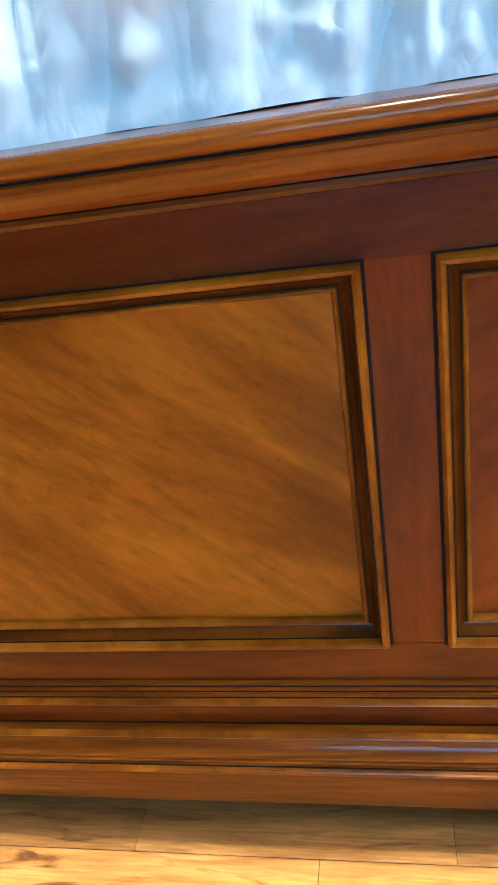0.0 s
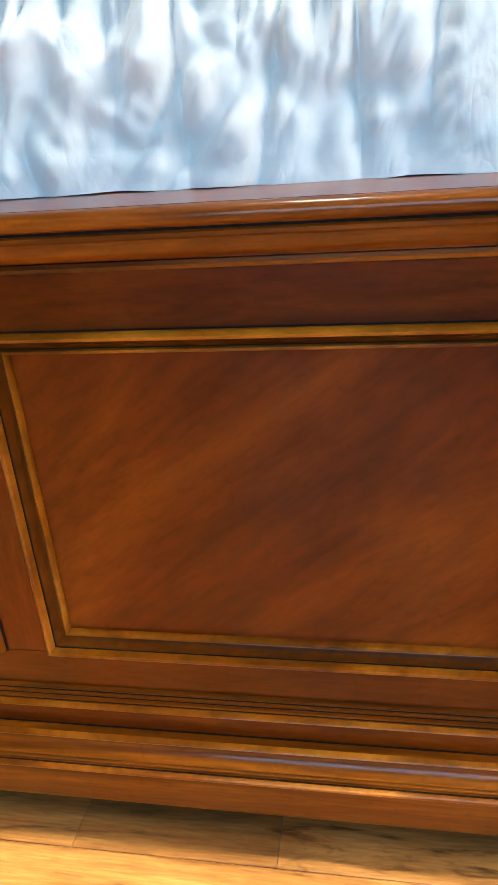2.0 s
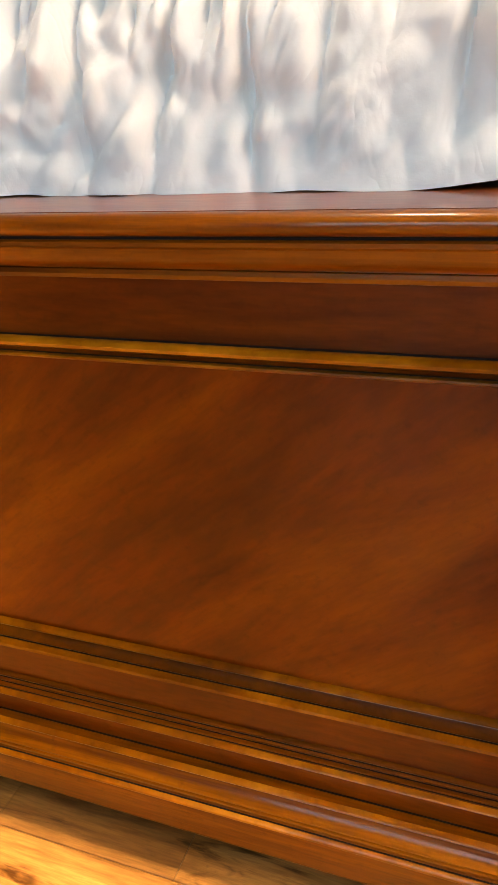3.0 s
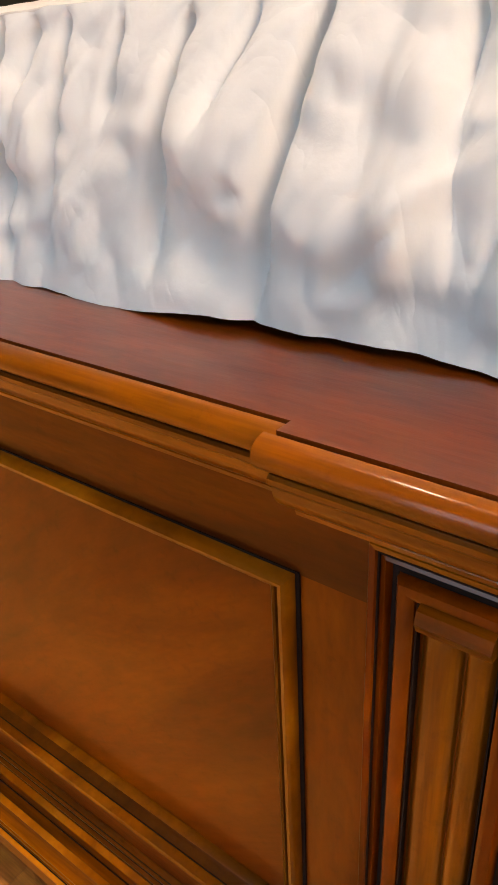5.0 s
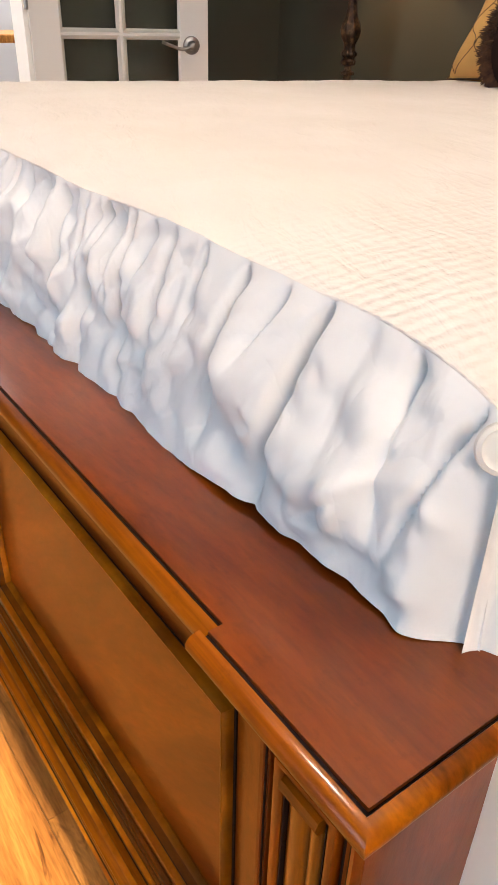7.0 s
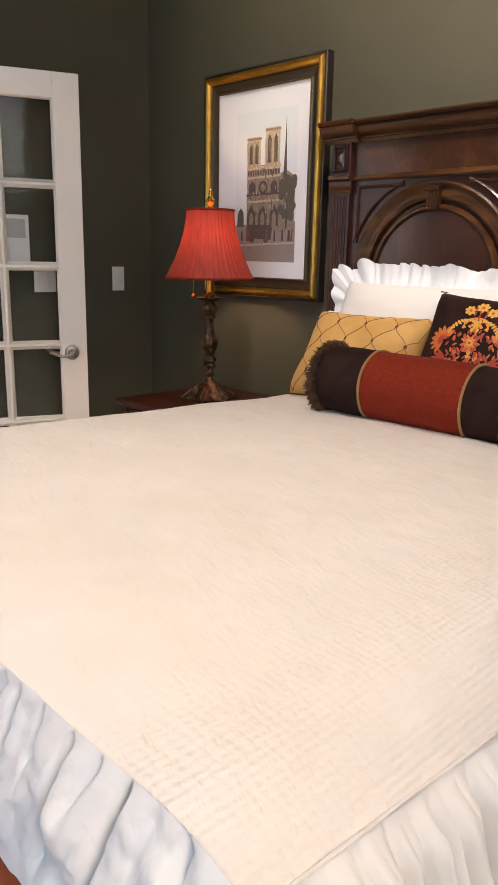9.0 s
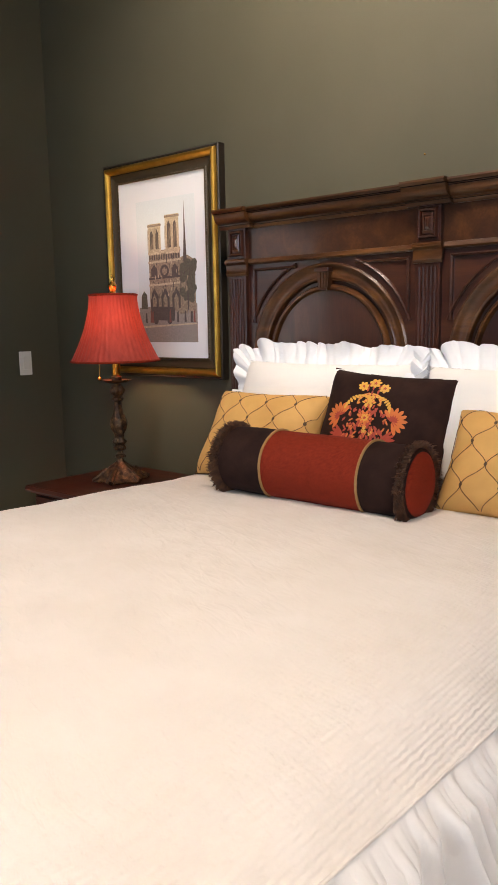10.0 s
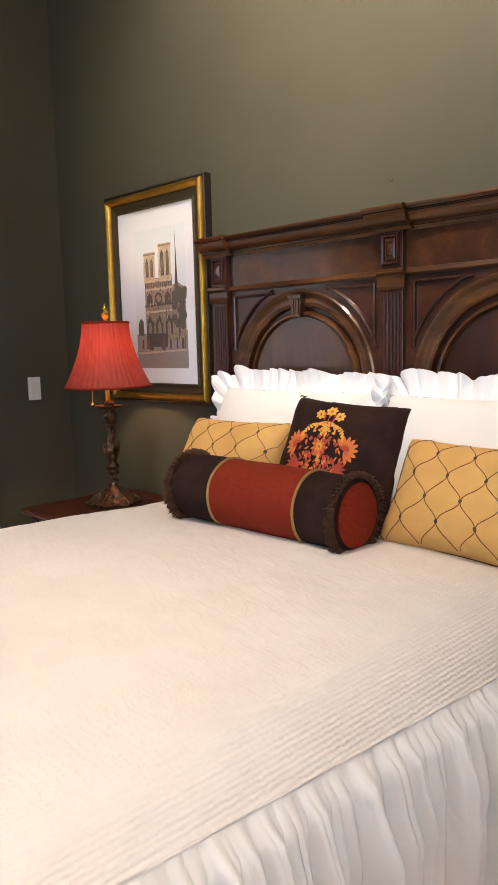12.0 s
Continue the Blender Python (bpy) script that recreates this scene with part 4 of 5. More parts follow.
def front_ruffle(u, v):
    x = -SEAM_X + 2 * SEAM_X * u
    x += 0.012 * v * smooth01(0.6, 0.8, x)
    # hangs from the seam, puffs out and comes to rest on the top board
    lift = 0.006 * smooth01(0.50, 0.60, x) * (1 - smooth01(0.72, 0.81, x))
    zt, zb = cover(0.5 + (0.5 if x > 0 else -0.5) * edge_share(x), 0.0)[2], 0.7428 + lift
    z = zt + (zb - zt) * v
    on = smooth01(0.0, 0.10, v)
    y = FRONT_Y + 0.001 - 0.044 * (1 - (1 - min(1, v / 0.8)) ** 2.2)
    for fx_, fw, fd, end, lean in FOLDS:
        d = (x - fx_ - lean * v) / (fw * (0.6 + 1.1 * v))
        if abs(d) < 4:
            y += fd * math.exp(-abs(d) ** 1.3) * on * (1 - smooth01(end * 0.45, end, v)) * (1.2 - 0.6 * v)
    for px, pr, pv, pa, lean in POCKETS:
        d = (x - px - lean * pr * (v - pv) * 3) / pr
        if abs(d) < 2.2:
            low_edge = pv + 0.07 * d * d * (1 if lean > 0 else -0.6) + 0.05 * noise.noise(Vector((x * 22, px * 9, 1.5)))
            up = (low_edge - v) / (0.30 if v < low_edge else 0.10)
            y -= 0.75 * pa * math.exp(-abs(d) ** 2.4) * math.exp(-up * up)
            dn = (v - low_edge - 0.15) / 0.11
            y += 0.35 * pa * math.exp(-d * d) * math.exp(-dn * dn)
    wander = x + 0.05 * noise.noise(Vector((x * 6, v * 1.6, 4.0))) + 0.03 * v
    calm = 1 - 0.5 * smooth01(0.36, 0.48, x)
    y -= on * calm * (0.017 * crease(wander * 12, v * 1.5, 21) + 0.009 * crease(wander * 23 + v * 1.2, v * 2.6, 22) - 0.014)
    y += on * 0.007 * (crease(x * 8 - v * 1.1, v * 2.3 + x, 31) - 0.4) * smooth01(0.1, 0.35, v)
    y += on * 0.005 * (crease(x * 17 + v * 0.9, v * 4.0, 32) - 0.4) * smooth01(0.1, 0.3, v)
    y -= on * 0.0045 * crease(wander * 34 + v * 2.0, v * 5.0, 23)
    y += 0.0016 * on * noise.noise(Vector((x * 50, v * 9, 8.0)))
    y = min(y, 0.150)
    y += (0.056 + 0.010 * smooth01(0.5, 0.62, x) + 0.007 * ridge(x * 30, 3) + 0.008 * ridge(x * 11, 5) - y) * 0.45 * smooth01(0.80, 1.0, v)
    y += (0.098 - y) * smooth01(0.775, 0.815, x)
    z += 0.003 * ridge(x * 18, 12) * v
    return (x, y, z)


def edge_share(x):
    """The share across the quilt, from the middle to one side, at which its front edge has this x."""
    lo, hi = 0.0, 1.0
    for _ in range(22):
        mid_ = (lo + hi) / 2
        k = max(0.0, (mid_ - 0.80) / 0.20)
        at = mid_ / 0.80 * 0.65 if mid_ < 0.80 else 0.65 + (SEAM_X - 0.65) * (k * 1.15 - 0.15 * k ** 3)
        lo, hi = (mid_, hi) if at < abs(x) else (lo, mid_)
    return lo


part("front_ruffle", grid(900, 56, front_ruffle), cotton, cov, "gathered white cotton ruffle with loose puffy folds", True)


def side_folds(seed, gap0, gap1):
    r, y, out = random.Random(seed), 0.0, []
    while y < 2.2:
        out.append((y, r.uniform(0.45, 1.0), r.uniform(-0.015, 0.015)))
        y += r.uniform(gap0, gap1)
    return out


def fold_height(folds, y, v):
    """Rounded backs between the valleys of a gathered cloth."""
    prev = None
    for y0, amp, lean in folds:
        here = y0 + lean * v
        if prev is not None and prev[0] <= y < here:
            k = (y - prev[0]) / max(1e-4, here - prev[0])
            return prev[1] * math.sin(math.pi * k ** prev[2]) ** 1.1
        prev = (here, amp, 0.6 + 26 * abs(lean))
    return 0.0


def side_ruffle(s):
    deep, tight = side_folds(40 + s, 0.028, 0.080), side_folds(60 + s, 0.016, 0.036)

    def f(u, v):
        y = 0.088 + (2.08 - 0.088) * u
        z0 = top_z(y) - math.hypot(top_z(y) - seam_z(y), front_fall(y))
        z = z0 - 0.001 - (0.80 - 0.05 * y) * v
        on = smooth01(0.0, 0.05, v)
        sway = 0.014 * noise.noise(Vector((y * 5, v * 2.4, 6.0 + s))) * smooth01(0.05, 0.4, v)
        x = SEAM_X + 0.002 + 0.012 * on + 0.014 * v
        x += 0.014 * on * fold_height(tight, y + sway * 0.4, 0.0) * (1 - 0.85 * smooth01(0.10, 0.40, v))
        x += (0.028 * smooth01(0.0, 0.05, v) + 0.044 * smooth01(0.03, 0.20, v)) * fold_height(deep, y + sway, v)
        x += 0.011 * noise.noise(Vector((y * 15, v * 13, 2.0 + s))) * smooth01(0.04, 0.2, v)
        x += 0.058 * smooth01(0.05, 0.19, v) * (1 - smooth01(0.165, 0.22, y)) * smooth01(0.086, 0.125, y)
        x = SEAM_X + 0.006 + (x - SEAM_X - 0.006) * smooth01(0.086, 0.15, y)
        return (s * x, y, z)
    return f


part("side_ruffle", grid(900, 48, side_ruffle(1)), cotton, cov, "long gathered white ruffle with close folds", True)
part("side_ruffle", grid(360, 24, side_ruffle(-1)), cotton, cov, "long gathered white ruffle with close folds", True)
seam = [cover(1.0, v / 60) for v in range(0, 61)]
part("seam_piping", tube([(p[0] + 0.001, p[1], p[2]) for p in seam], 0.0024, 8), quilt, cov, smooth=True)
seam = [cover(u / 80, 0.0) for u in range(0, 81)]
part("seam_piping", tube([(p[0], p[1] + 0.001, p[2] - 0.001) for p in seam], 0.0016, 8), quilt, cov, smooth=True)
bt = bmesh.new()
nrm = Vector((0.62, -0.62, 0.35)).normalized()
ta = nrm.cross(Vector((0, 0, 1))).normalized()
tb2 = nrm.cross(ta)
secs = []
for r, d in ((0.018, -0.006), (0.0205, 0.0), (0.0195, 0.006), (0.016, 0.0085), (0.0145, 0.0072), (0.011, 0.0072), (0.009, 0.0085), (0.002, 0.009)):
    secs.append([Vector((0.804, 0.094, 0.887)) + nrm * d * 0.7 + 0.74 * r * (math.cos(k * math.pi / 14) * ta + math.sin(k * math.pi / 14) * tb2) for k in range(28)])
part("button", sweep(secs, bm=bt), button_cloth, cov, "large covered cream button at the corner", True)

# ---- cushions ----


class Cushion:
    """A stuffed cushion: foot is the middle of its lower edge, ex runs along it, ey up its leaning face."""

    def __init__(self, foot, ex, ey, w, h, thick, pinch=0.06, seed=0.0):
        self.foot, self.ex, self.ey = Vector(foot), Vector(ex).normalized(), Vector(ey).normalized()
        self.n = self.ex.cross(self.ey).normalized()
        self.w, self.h, self.thick, self.pinch, self.seed = w, h, thick, pinch, seed

    def at(self, u, v, side=1.0, off=0.0):
        """u and v from -1 to 1; side 1 is the front."""
        k = max(0.0, (1 - u ** 4) * (1 - v ** 4)) ** 0.5
        uu = u * (1 - self.pinch * (1 - v * v))
        vv = v * (1 - self.pinch * (1 - u * u))
        th = self.thick / 2 * k
        p = self.foot + self.ex * (uu * self.w / 2) + self.ey * ((vv + 1) * self.h / 2)
        wob = 0.006 * noise.noise(Vector((u * 2.2, v * 2.2, self.seed))) * k + 0.004 * noise.noise(Vector((u * 5, v * 5, self.seed + 3))) * k
        return p + self.n * (side * th + off + wob)

    def body(self, n=26):
        bm = grid(n, n, lambda a, b: self.at(a * 2 - 1, b * 2 - 1, 1))
        grid(n, n, lambda a, b: self.at(a * 2 - 1, b * 2 - 1, -1), bm=bm)
        bmesh.ops.remove_doubles(bm, verts=list(bm.verts), dist=0.0004)
        return bm

    def edge(self, n=30):
        pts = [(-1 + 2 * k / n, -1) for k in range(n)] + [(1, -1 + 2 * k / n) for k in range(n)] + [(1 - 2 * k / n, 1) for k in range(n)] + [(-1, 1 - 2 * k / n) for k in range(n + 1)]
        return [self.at(u, v, 0) for u, v in pts]


def patch(cu, outline, off=0.0015):
    """A small flat piece of embroidery; outline of (u, v)."""
    bm = bmesh.new()
    c = (sum(p[0] for p in outline) / len(outline), sum(p[1] for p in outline) / len(outline))
    mid = bm.verts.new(cu.at(*c, 1, off + 0.001))
    vs = [bm.verts.new(cu.at(u, v, 1, off)) for u, v in outline]
    for i in range(len(vs)):
        bm.faces.new((mid, vs[i], vs[(i + 1) % len(vs)]))
    return bm


def petal(cu, u, v, length, width, ang, bm):
    ca, sa = math.cos(ang), math.sin(ang)
    out = []
    for k in range(8):
        t = 2 * math.pi * k / 8
        a, b = length / 2 * (1 + math.cos(t)), width / 2 * math.sin(t)
        out.append((u + ca * a - sa * b, v + sa * a + ca * b))
    return join(bm, patch(cu, out))


def white_sham(foot, w, h, seed):
    t = thing("pillow_sham", "white cotton pillow sham with a gathered ruffle edge", "pillow", "white shams at the headboard")
    cu = Cushion(foot, (1, 0, 0), (0, 0.36, 0.93), w, h, 0.20, 0.05, seed)
    part("pillow_body", cu.body(30), sham, t, smooth=True)
    edge = cu.edge(40)
    mid = cu.at(0, 0, 0)
    m = len(edge) - 1

    def ruff(u, v):
        k = u * m
        i = min(int(k), m - 1)
        p = edge[i].lerp(edge[i + 1], k - i)
        d = (p - mid)
        a, b = d.dot(cu.ex) / (cu.w / 2), d.dot(cu.ey) / (cu.h / 2)
        q = 5
        g = (abs(a) ** q + abs(b) ** q) ** (1 / q)
        out = (cu.ex * (a / g) ** 3 + cu.ey * (b / g) ** 3).normalized()
        ln = 0.074 + 0.022 * ridge(u * 34, seed + 2) + 0.006 * ridge(u * 80, seed + 4)
        fold = ridge(u * 96 + 1.6 * ridge(u * 24, seed), seed)
        wave = (0.004 + 0.046 * v) * fold + 0.010 * ridge(u * 210, seed + 1) * (0.5 + 0.5 * v) + 0.012 * v * v
        along = cu.ex * out.dot(cu.ey) - cu.ey * out.dot(cu.ex)
        return p + out * (ln * v) + cu.n * wave + along * (0.022 * v * ridge(u * 96 + 1.6 * ridge(u * 24, seed) + 0.35, seed))
    part("ruffle", grid(620, 10, ruff), organza, t, "crisp white pleated ruffle", True)
    return t


white_sham((-0.325, 1.90, 0.905), 0.70, 0.405, 1.0)
white_sham((0.425, 1.90, 0.900), 0.70, 0.405, 5.0)


def gold_cushion(foot, ex, w, h, seed, ey=(0, 0.52, 0.855), label="gold fabric cushion with brown ogee embroidery, leaning"):
    t = thing("gold_cushion", label, "cushion", "gold cushions on the bed")
    cu = Cushion(foot, ex, ey, w, h, 0.185, 0.095, seed)
    part("cushion_body", cu.body(28), gold, t, smooth=True)
    cols, period = round(w / 0.062), 0.135
    for c in range(cols + 1):
        pts = []
        for k in range(40):
            v = -0.97 + 1.94 * k / 39
            s = 0.5 * math.sin(v * h / 2 / period * 2 * math.pi) * (1 if c % 2 else -1)
            u = (c + s - cols / 2) / (cols / 2) * 0.98
            if abs(u) < 0.97:
                pts.append(cu.at(u, v, 1, 0.0005))
        if len(pts) > 3:
            part("stitched_line", tube(pts, 0.0011, 5), stitch, t)
    for c in range(cols):
        for k in range(-3, 4):
            v = (k + (-0.25 if c % 2 == 0 else 0.25)) * period / (h / 2)
            u = (c + 0.5 - cols / 2) / (cols / 2) * 0.98
            if abs(v) < 0.93 and abs(u) < 0.95:
                bm = bmesh.new()
                petal(cu, u - 0.0, v - 0.006 / (h / 2), 0.013 / (h / 2), 0.011 / (w / 2), math.pi / 2, bm)
                part("stitched_dot", bm, stitch, t)
    part("piping", tube(cu.edge(24), 0.003, 6), stitch, t, smooth=True)
    return t


gold_cushion((-0.43, 1.735, 0.892), (1, 0.05, 0), 0.49, 0.335, 2.0)
gold_cushion((0.482, 1.735, 0.885), (1, -0.03, -0.01), 0.475, 0.325, 7.0, label="gold fabric cushion with brown ogee embroidery, upright")

# dark cushion with a floral spray
dc = thing("embroidered_cushion", "dark brown velvet cushion embroidered with an orange floral spray", "cushion")
cu = Cushion((0.005, 1.775, 0.895), (1, 0.01, -0.045), (0, 0.46, 0.89), 0.46, 0.41, 0.15, 0.075, 11.0)
part("cushion_body", cu.body(28), brown_velvet, dc, smooth=True)
part("piping", tube(cu.edge(24), 0.003, 6), brown_velvet, dc, smooth=True)


def flower(u, v, r, bm_p, n=7):
    for k in range(n):
        petal(cu, u, v, r, r * 0.62, 2 * math.pi * k / n + 0.3, bm_p)


bg, bo, br = bmesh.new(), bmesh.new(), bmesh.new()
OU, OV = -0.13, 0.0
for u, v, r in ((0.0, 0.74, 0.10), (-0.17, 0.66, 0.09), (0.17, 0.66, 0.09), (0, 0.10, 0.09)):
    flower(OU + u, OV + v, r, bg)
    flower(OU + u, OV + v, r * 0.4, br, 5)
for s in (-1, 1):
    for k in range(15):                      # scrolls
        a = math.radians(-20 + k * 15)
        petal(cu, OU + s * (0.19 - 0.17 * math.cos(a)), OV + 0.33 + 0.16 * math.sin(a), 0.09, 0.045, a + math.pi / 2 if s > 0 else math.pi / 2 - a, bg)
    for k in range(9):                       # feathered side leaves
        a = math.radians(-70 + k * 25)
        petal(cu, OU + s * 0.44, OV + 0.10, 0.24, 0.075, a if s > 0 else math.pi - a, bo)
        petal(cu, OU + s * 0.44, OV + 0.10, 0.13, 0.05, a + 0.2 if s > 0 else math.pi - a - 0.2, br)
    for k in range(8):                       # lower fronds
        a = math.radians(-80 + k * 18)
        petal(cu, OU + s * 0.30, OV - 0.24, 0.26, 0.06, a if s > 0 else math.pi - a, br)
    for k in range(7):
        petal(cu, OU + s * (0.10 + 0.05 * math.sin(k)), OV - 0.40 + k * 0.09, 0.12, 0.05, math.radians(70 if s > 0 else 110), br)
for k in range(9):                           # small blossoms and stems
    a = math.radians(k * 40)
    petal(cu, OU, OV + 0.10, 0.16, 0.05, a, bo)
    petal(cu, OU + 0.10 * math.sin(k * 2.1), OV + 0.42 + 0.03 * k, 0.09, 0.035, math.radians(60 + 60 * hash01(k)), br)
for k in range(10):
    flower(OU + 0.16 * (hash01(k, 2) - 0.5) * 2, OV - 0.42 + 0.44 * hash01(k, 3), 0.045, bo if k % 2 else bg, 5)
for k in range(120):
    a, r_ = 2 * math.pi * hash01(k, 11), math.sqrt(hash01(k, 12))
    petal(cu, OU + 0.40 * r_ * math.cos(a), OV - 0.10 + 0.40 * r_ * math.sin(a), 0.085, 0.032, math.radians(40 + 100 * hash01(k, 13)), br if k % 3 else bo)
for s in (-1, 1):
    for k in range(26):                      # inner curls
        a = math.radians(-60 + k * 12)
        petal(cu, OU + s * (0.105 - 0.075 * math.cos(a)), OV + 0.44 + 0.09 * math.sin(a), 0.06, 0.028, a + math.pi / 2 if s > 0 else math.pi / 2 - a, bo if k % 2 else bg)
part("gold_embroidery", bg, emb_gold, dc, "golden stitched flowers and scrolls")
part("orange_embroidery", bo, emb_orange, dc, "orange stitched leaves")
part("red_embroidery", br, emb_red, dc, "red stitched fronds")

# bolster
bo_t = thing("bolster", "rust-red bolster with dark brown ends and brown fringe", "bolster cushion")
BA, BB, BR = Vector((-0.372, 1.594, 1.004)), Vector((0.266, 1.618, 0.993)), 0.104
axis = (BB - BA).normalized()
e1 = axis.cross(Vector((0, 0, 1))).normalized()
e2 = e1.cross(axis)


def ring_at(s, r, n=48, sag=True):
    p = BA + axis * s
    out = []
    for k in range(n):
        a = 2 * math.pi * k / n
        rr = r * (1 + (0.02 * noise.noise(Vector((s * 9, math.cos(a) * 1.5, math.sin(a) * 1.5)))))
        q = p + rr * (math.cos(a) * e1 + math.sin(a) * e2)
        q.z = max(q.z, top_z(q.y) - 0.004)
        out.append(q)
    return out


L = (BB - BA).length
for name, s0, s1, m, lab in (("dark_band", 0.0, 0.180, brown_velvet, "dark brown velvet end band"), ("middle_band", 0.180, 0.505, rust, "rust-red ribbed fabric"), ("dark_band", 0.505, L, brown_velvet, "dark brown velvet end band")):
    part(name, sweep([ring_at(s0 + (s1 - s0) * k / 12, BR * (0.94 + 0.06 * math.sin(math.pi * min(1, max(0, (s0 + (s1 - s0) * k / 12) / L))) ** 0.4)) for k in range(13)], caps=False), m, bo_t, lab, True)
for s in (0.180, 0.505):
    pts = ring_at(s, BR * 1.012, 48)
    part("cord", tube(pts + pts[:1], 0.0042, 6), cord_m, bo_t, "twisted gold cord", True)
for s, d in ((0.0, -1), (L, 1)):
    part("end_ring", sweep([ring_at(s + d * o, BR * k) for k, o in ((0.94, -0.01), (0.92, 0.002), (0.88, 0.005), (0.80, 0.002))], caps=False), brown_velvet, bo_t, "dark brown velvet rim", True)
    part("end_disc", sweep([ring_at(s + d * o, BR * k) for k, o in ((0.86, -0.006), (0.84, 0.006), (0.70, 0.014), (0.4, 0.018), (0.03, 0.019))]), rust, bo_t, "rust-red rounded end", True)
    bm = bmesh.new()
    for k in range(2200):
        a, j = 2 * math.pi * k / 2200 + 0.02 * hash01(k), hash01(k, 1)
        p = BA + axis * (s - d * 0.022 * hash01(k, 4)) + BR * 0.95 * (math.cos(a) * e1 + math.sin(a) * e2)
        o = (math.cos(a) * e1 + math.sin(a) * e2)
        tip = p + o * (0.010 + 0.014 * j) + axis * (d * (0.000 + 0.018 * hash01(k, 2)) + 0.012 * (hash01(k, 7) - 0.5)) + Vector((0, 0, -0.004))
        tip.z = max(tip.z, top_z(tip.y) + 0.001)
        w = (o.cross(axis)) * 0.0012
        h = axis * 0.0012
        midp = p.lerp(tip, 0.6) + o * 0.005
        sweep([[p - w - h, p + w - h, p + h * 2], [midp - w - h, midp + w - h, midp + h * 2], [tip - w * 0.3, tip + w * 0.3, tip + h * 0.3]], bm=bm)
    part("fringe", bm, fringe_m, bo_t, "short dense brown fringe")

# ---- framed print ----
pic = thing("framed_print", "framed cathedral print in a gilt and black frame", "picture")
FX0, FX1, FZ0, FZ1, FYF = -1.724, -1.003, 1.194, 2.156, 2.228
fprof = [(0, 0.038), (0, 0.010), (0.002, 0.002), (0.006, -0.006), (0.012, -0.011), (0.018, -0.012), (0.024, -0.008), (0.029, -0.001), (0.032, 0.006), (0.034, 0.011)]
part("black_back_edge", rect_frame(FX0 - 0.010, FX1 + 0.014, FZ0 - 0.010, FZ1 + 0.010, ((0, 0.041), (0, 0.004), (0.004, 0.000), (0.02, 0.006), (0.02, 0.041)), FYF), frame_black, pic)
for k in range(4):
    cs = ((FX0, FZ0, 1, 1), (FX1, FZ0, -1, 1), (FX1, FZ1, -1, -1), (FX0, FZ1, 1, -1))
    a, b = cs[k], cs[(k + 1) % 4]
    for nm, prof, m in (("gilt_rail", fprof + [(0.034, 0.038)], gilt), ("dark_cove", [(0.034, 0.036), (0.034, 0.011), (0.040, 0.008), (0.048, 0.013), (0.060, 0.017), (0.070, 0.018), (0.074, 0.014), (0.074, 0.036)], cove_bronze)):
        bm = sweep([[(c[0] + c[2] * i, FYF + d, c[1] + c[3] * i) for i, d in prof] for c in (a, b)])
        part(nm, bm, m, pic, smooth=True)
bm = bmesh.new()
for k in range(480):
    t = k / 480 * 4
    e = int(t)
    f = t - e
    cs = ((FX0 + 0.0765, FZ0 + 0.0765), (FX1 - 0.0765, FZ0 + 0.0765), (FX1 - 0.0765, FZ1 - 0.0765), (FX0 + 0.0765, FZ1 - 0.0765))
    a, b = cs[e], cs[(e + 1) % 4]
    r = bmesh.ops.create_icosphere(bm, subdivisions=1, radius=0.0040)
    for v in r["verts"]:
        v.co = Vector((v.co.x + a[0] + (b[0] - a[0]) * f, v.co.y + FYF + 0.012, v.co.z * 1.3 + a[1] + (b[1] - a[1]) * f))
part("beaded_liner", bm, bronze_in, pic, "beaded bronze inner edge", True)
MX0, MX1, MZ0, MZ1 = FX0 + 0.075, FX1 - 0.075, FZ0 + 0.075, FZ1 - 0.075
part("mat_board", box(MX0, MX1, FYF + 0.020, FYF + 0.026, MZ0, MZ1), mat_board, pic, "pale white mat")
QX0, QX1, QZ0, QZ1 = -1.530, -1.150, 1.345, 1.985
QY = FYF + 0.0195
layer = [0]


def draw(name, pts, m, depth=None):
    """A flat printed shape, in shares of the print's width and height."""
    layer[0] += 1
    y = QY - 0.00003 * layer[0]
    bm = bmesh.new()
    vs = [bm.verts.new((QX0 + (QX1 - QX0) * a, y, QZ0 + (QZ1 - QZ0) * b)) for a, b in pts]
    bm.faces.new(vs)
    return part(name, bm, m, pic)


draw("print_sky", [(0, 0), (1, 0), (1, 1), (0, 1)], print_paper)
draw("print_street", [(0, 0), (1, 0), (1, 0.13), (0, 0.15)], print_street)
draw("print_quay", [(0.0, 0.13), (1, 0.11), (1, 0.27), (0.0, 0.25)], print_street)
fx0, fx1 = 0.20, 0.74
draw("print_nave", [(0.66, 0.2), (0.98, 0.2), (0.98, 0.56), (0.86, 0.60), (0.66, 0.58)], print_stone)
draw("print_facade", [(fx0, 0.22), (fx1, 0.22), (fx1, 0.66), (fx0, 0.64)], print_stone)
for a, b, tz in ((0.20, 0.42, 0.835), (0.50, 0.73, 0.885)):
    draw("print_tower", [(a, 0.62), (b, 0.62), (b, tz), (a, tz)], print_pale)
    for k in range(2):
        xa = a + (b - a) * (0.14 + 0.44 * k)
        xb = xa + (b - a) * 0.26
        draw("print_louvre", [(xa, 0.66), (xb, 0.66), (xb, tz - 0.07), ((xa + xb) / 2, tz - 0.04), (xa, tz - 0.07)], print_shadow)
    draw("print_ledge", [(a - 0.01, tz - 0.02), (b + 0.01, tz - 0.02), (b + 0.01, tz - 0.005), (a - 0.01, tz - 0.005)], print_stone)
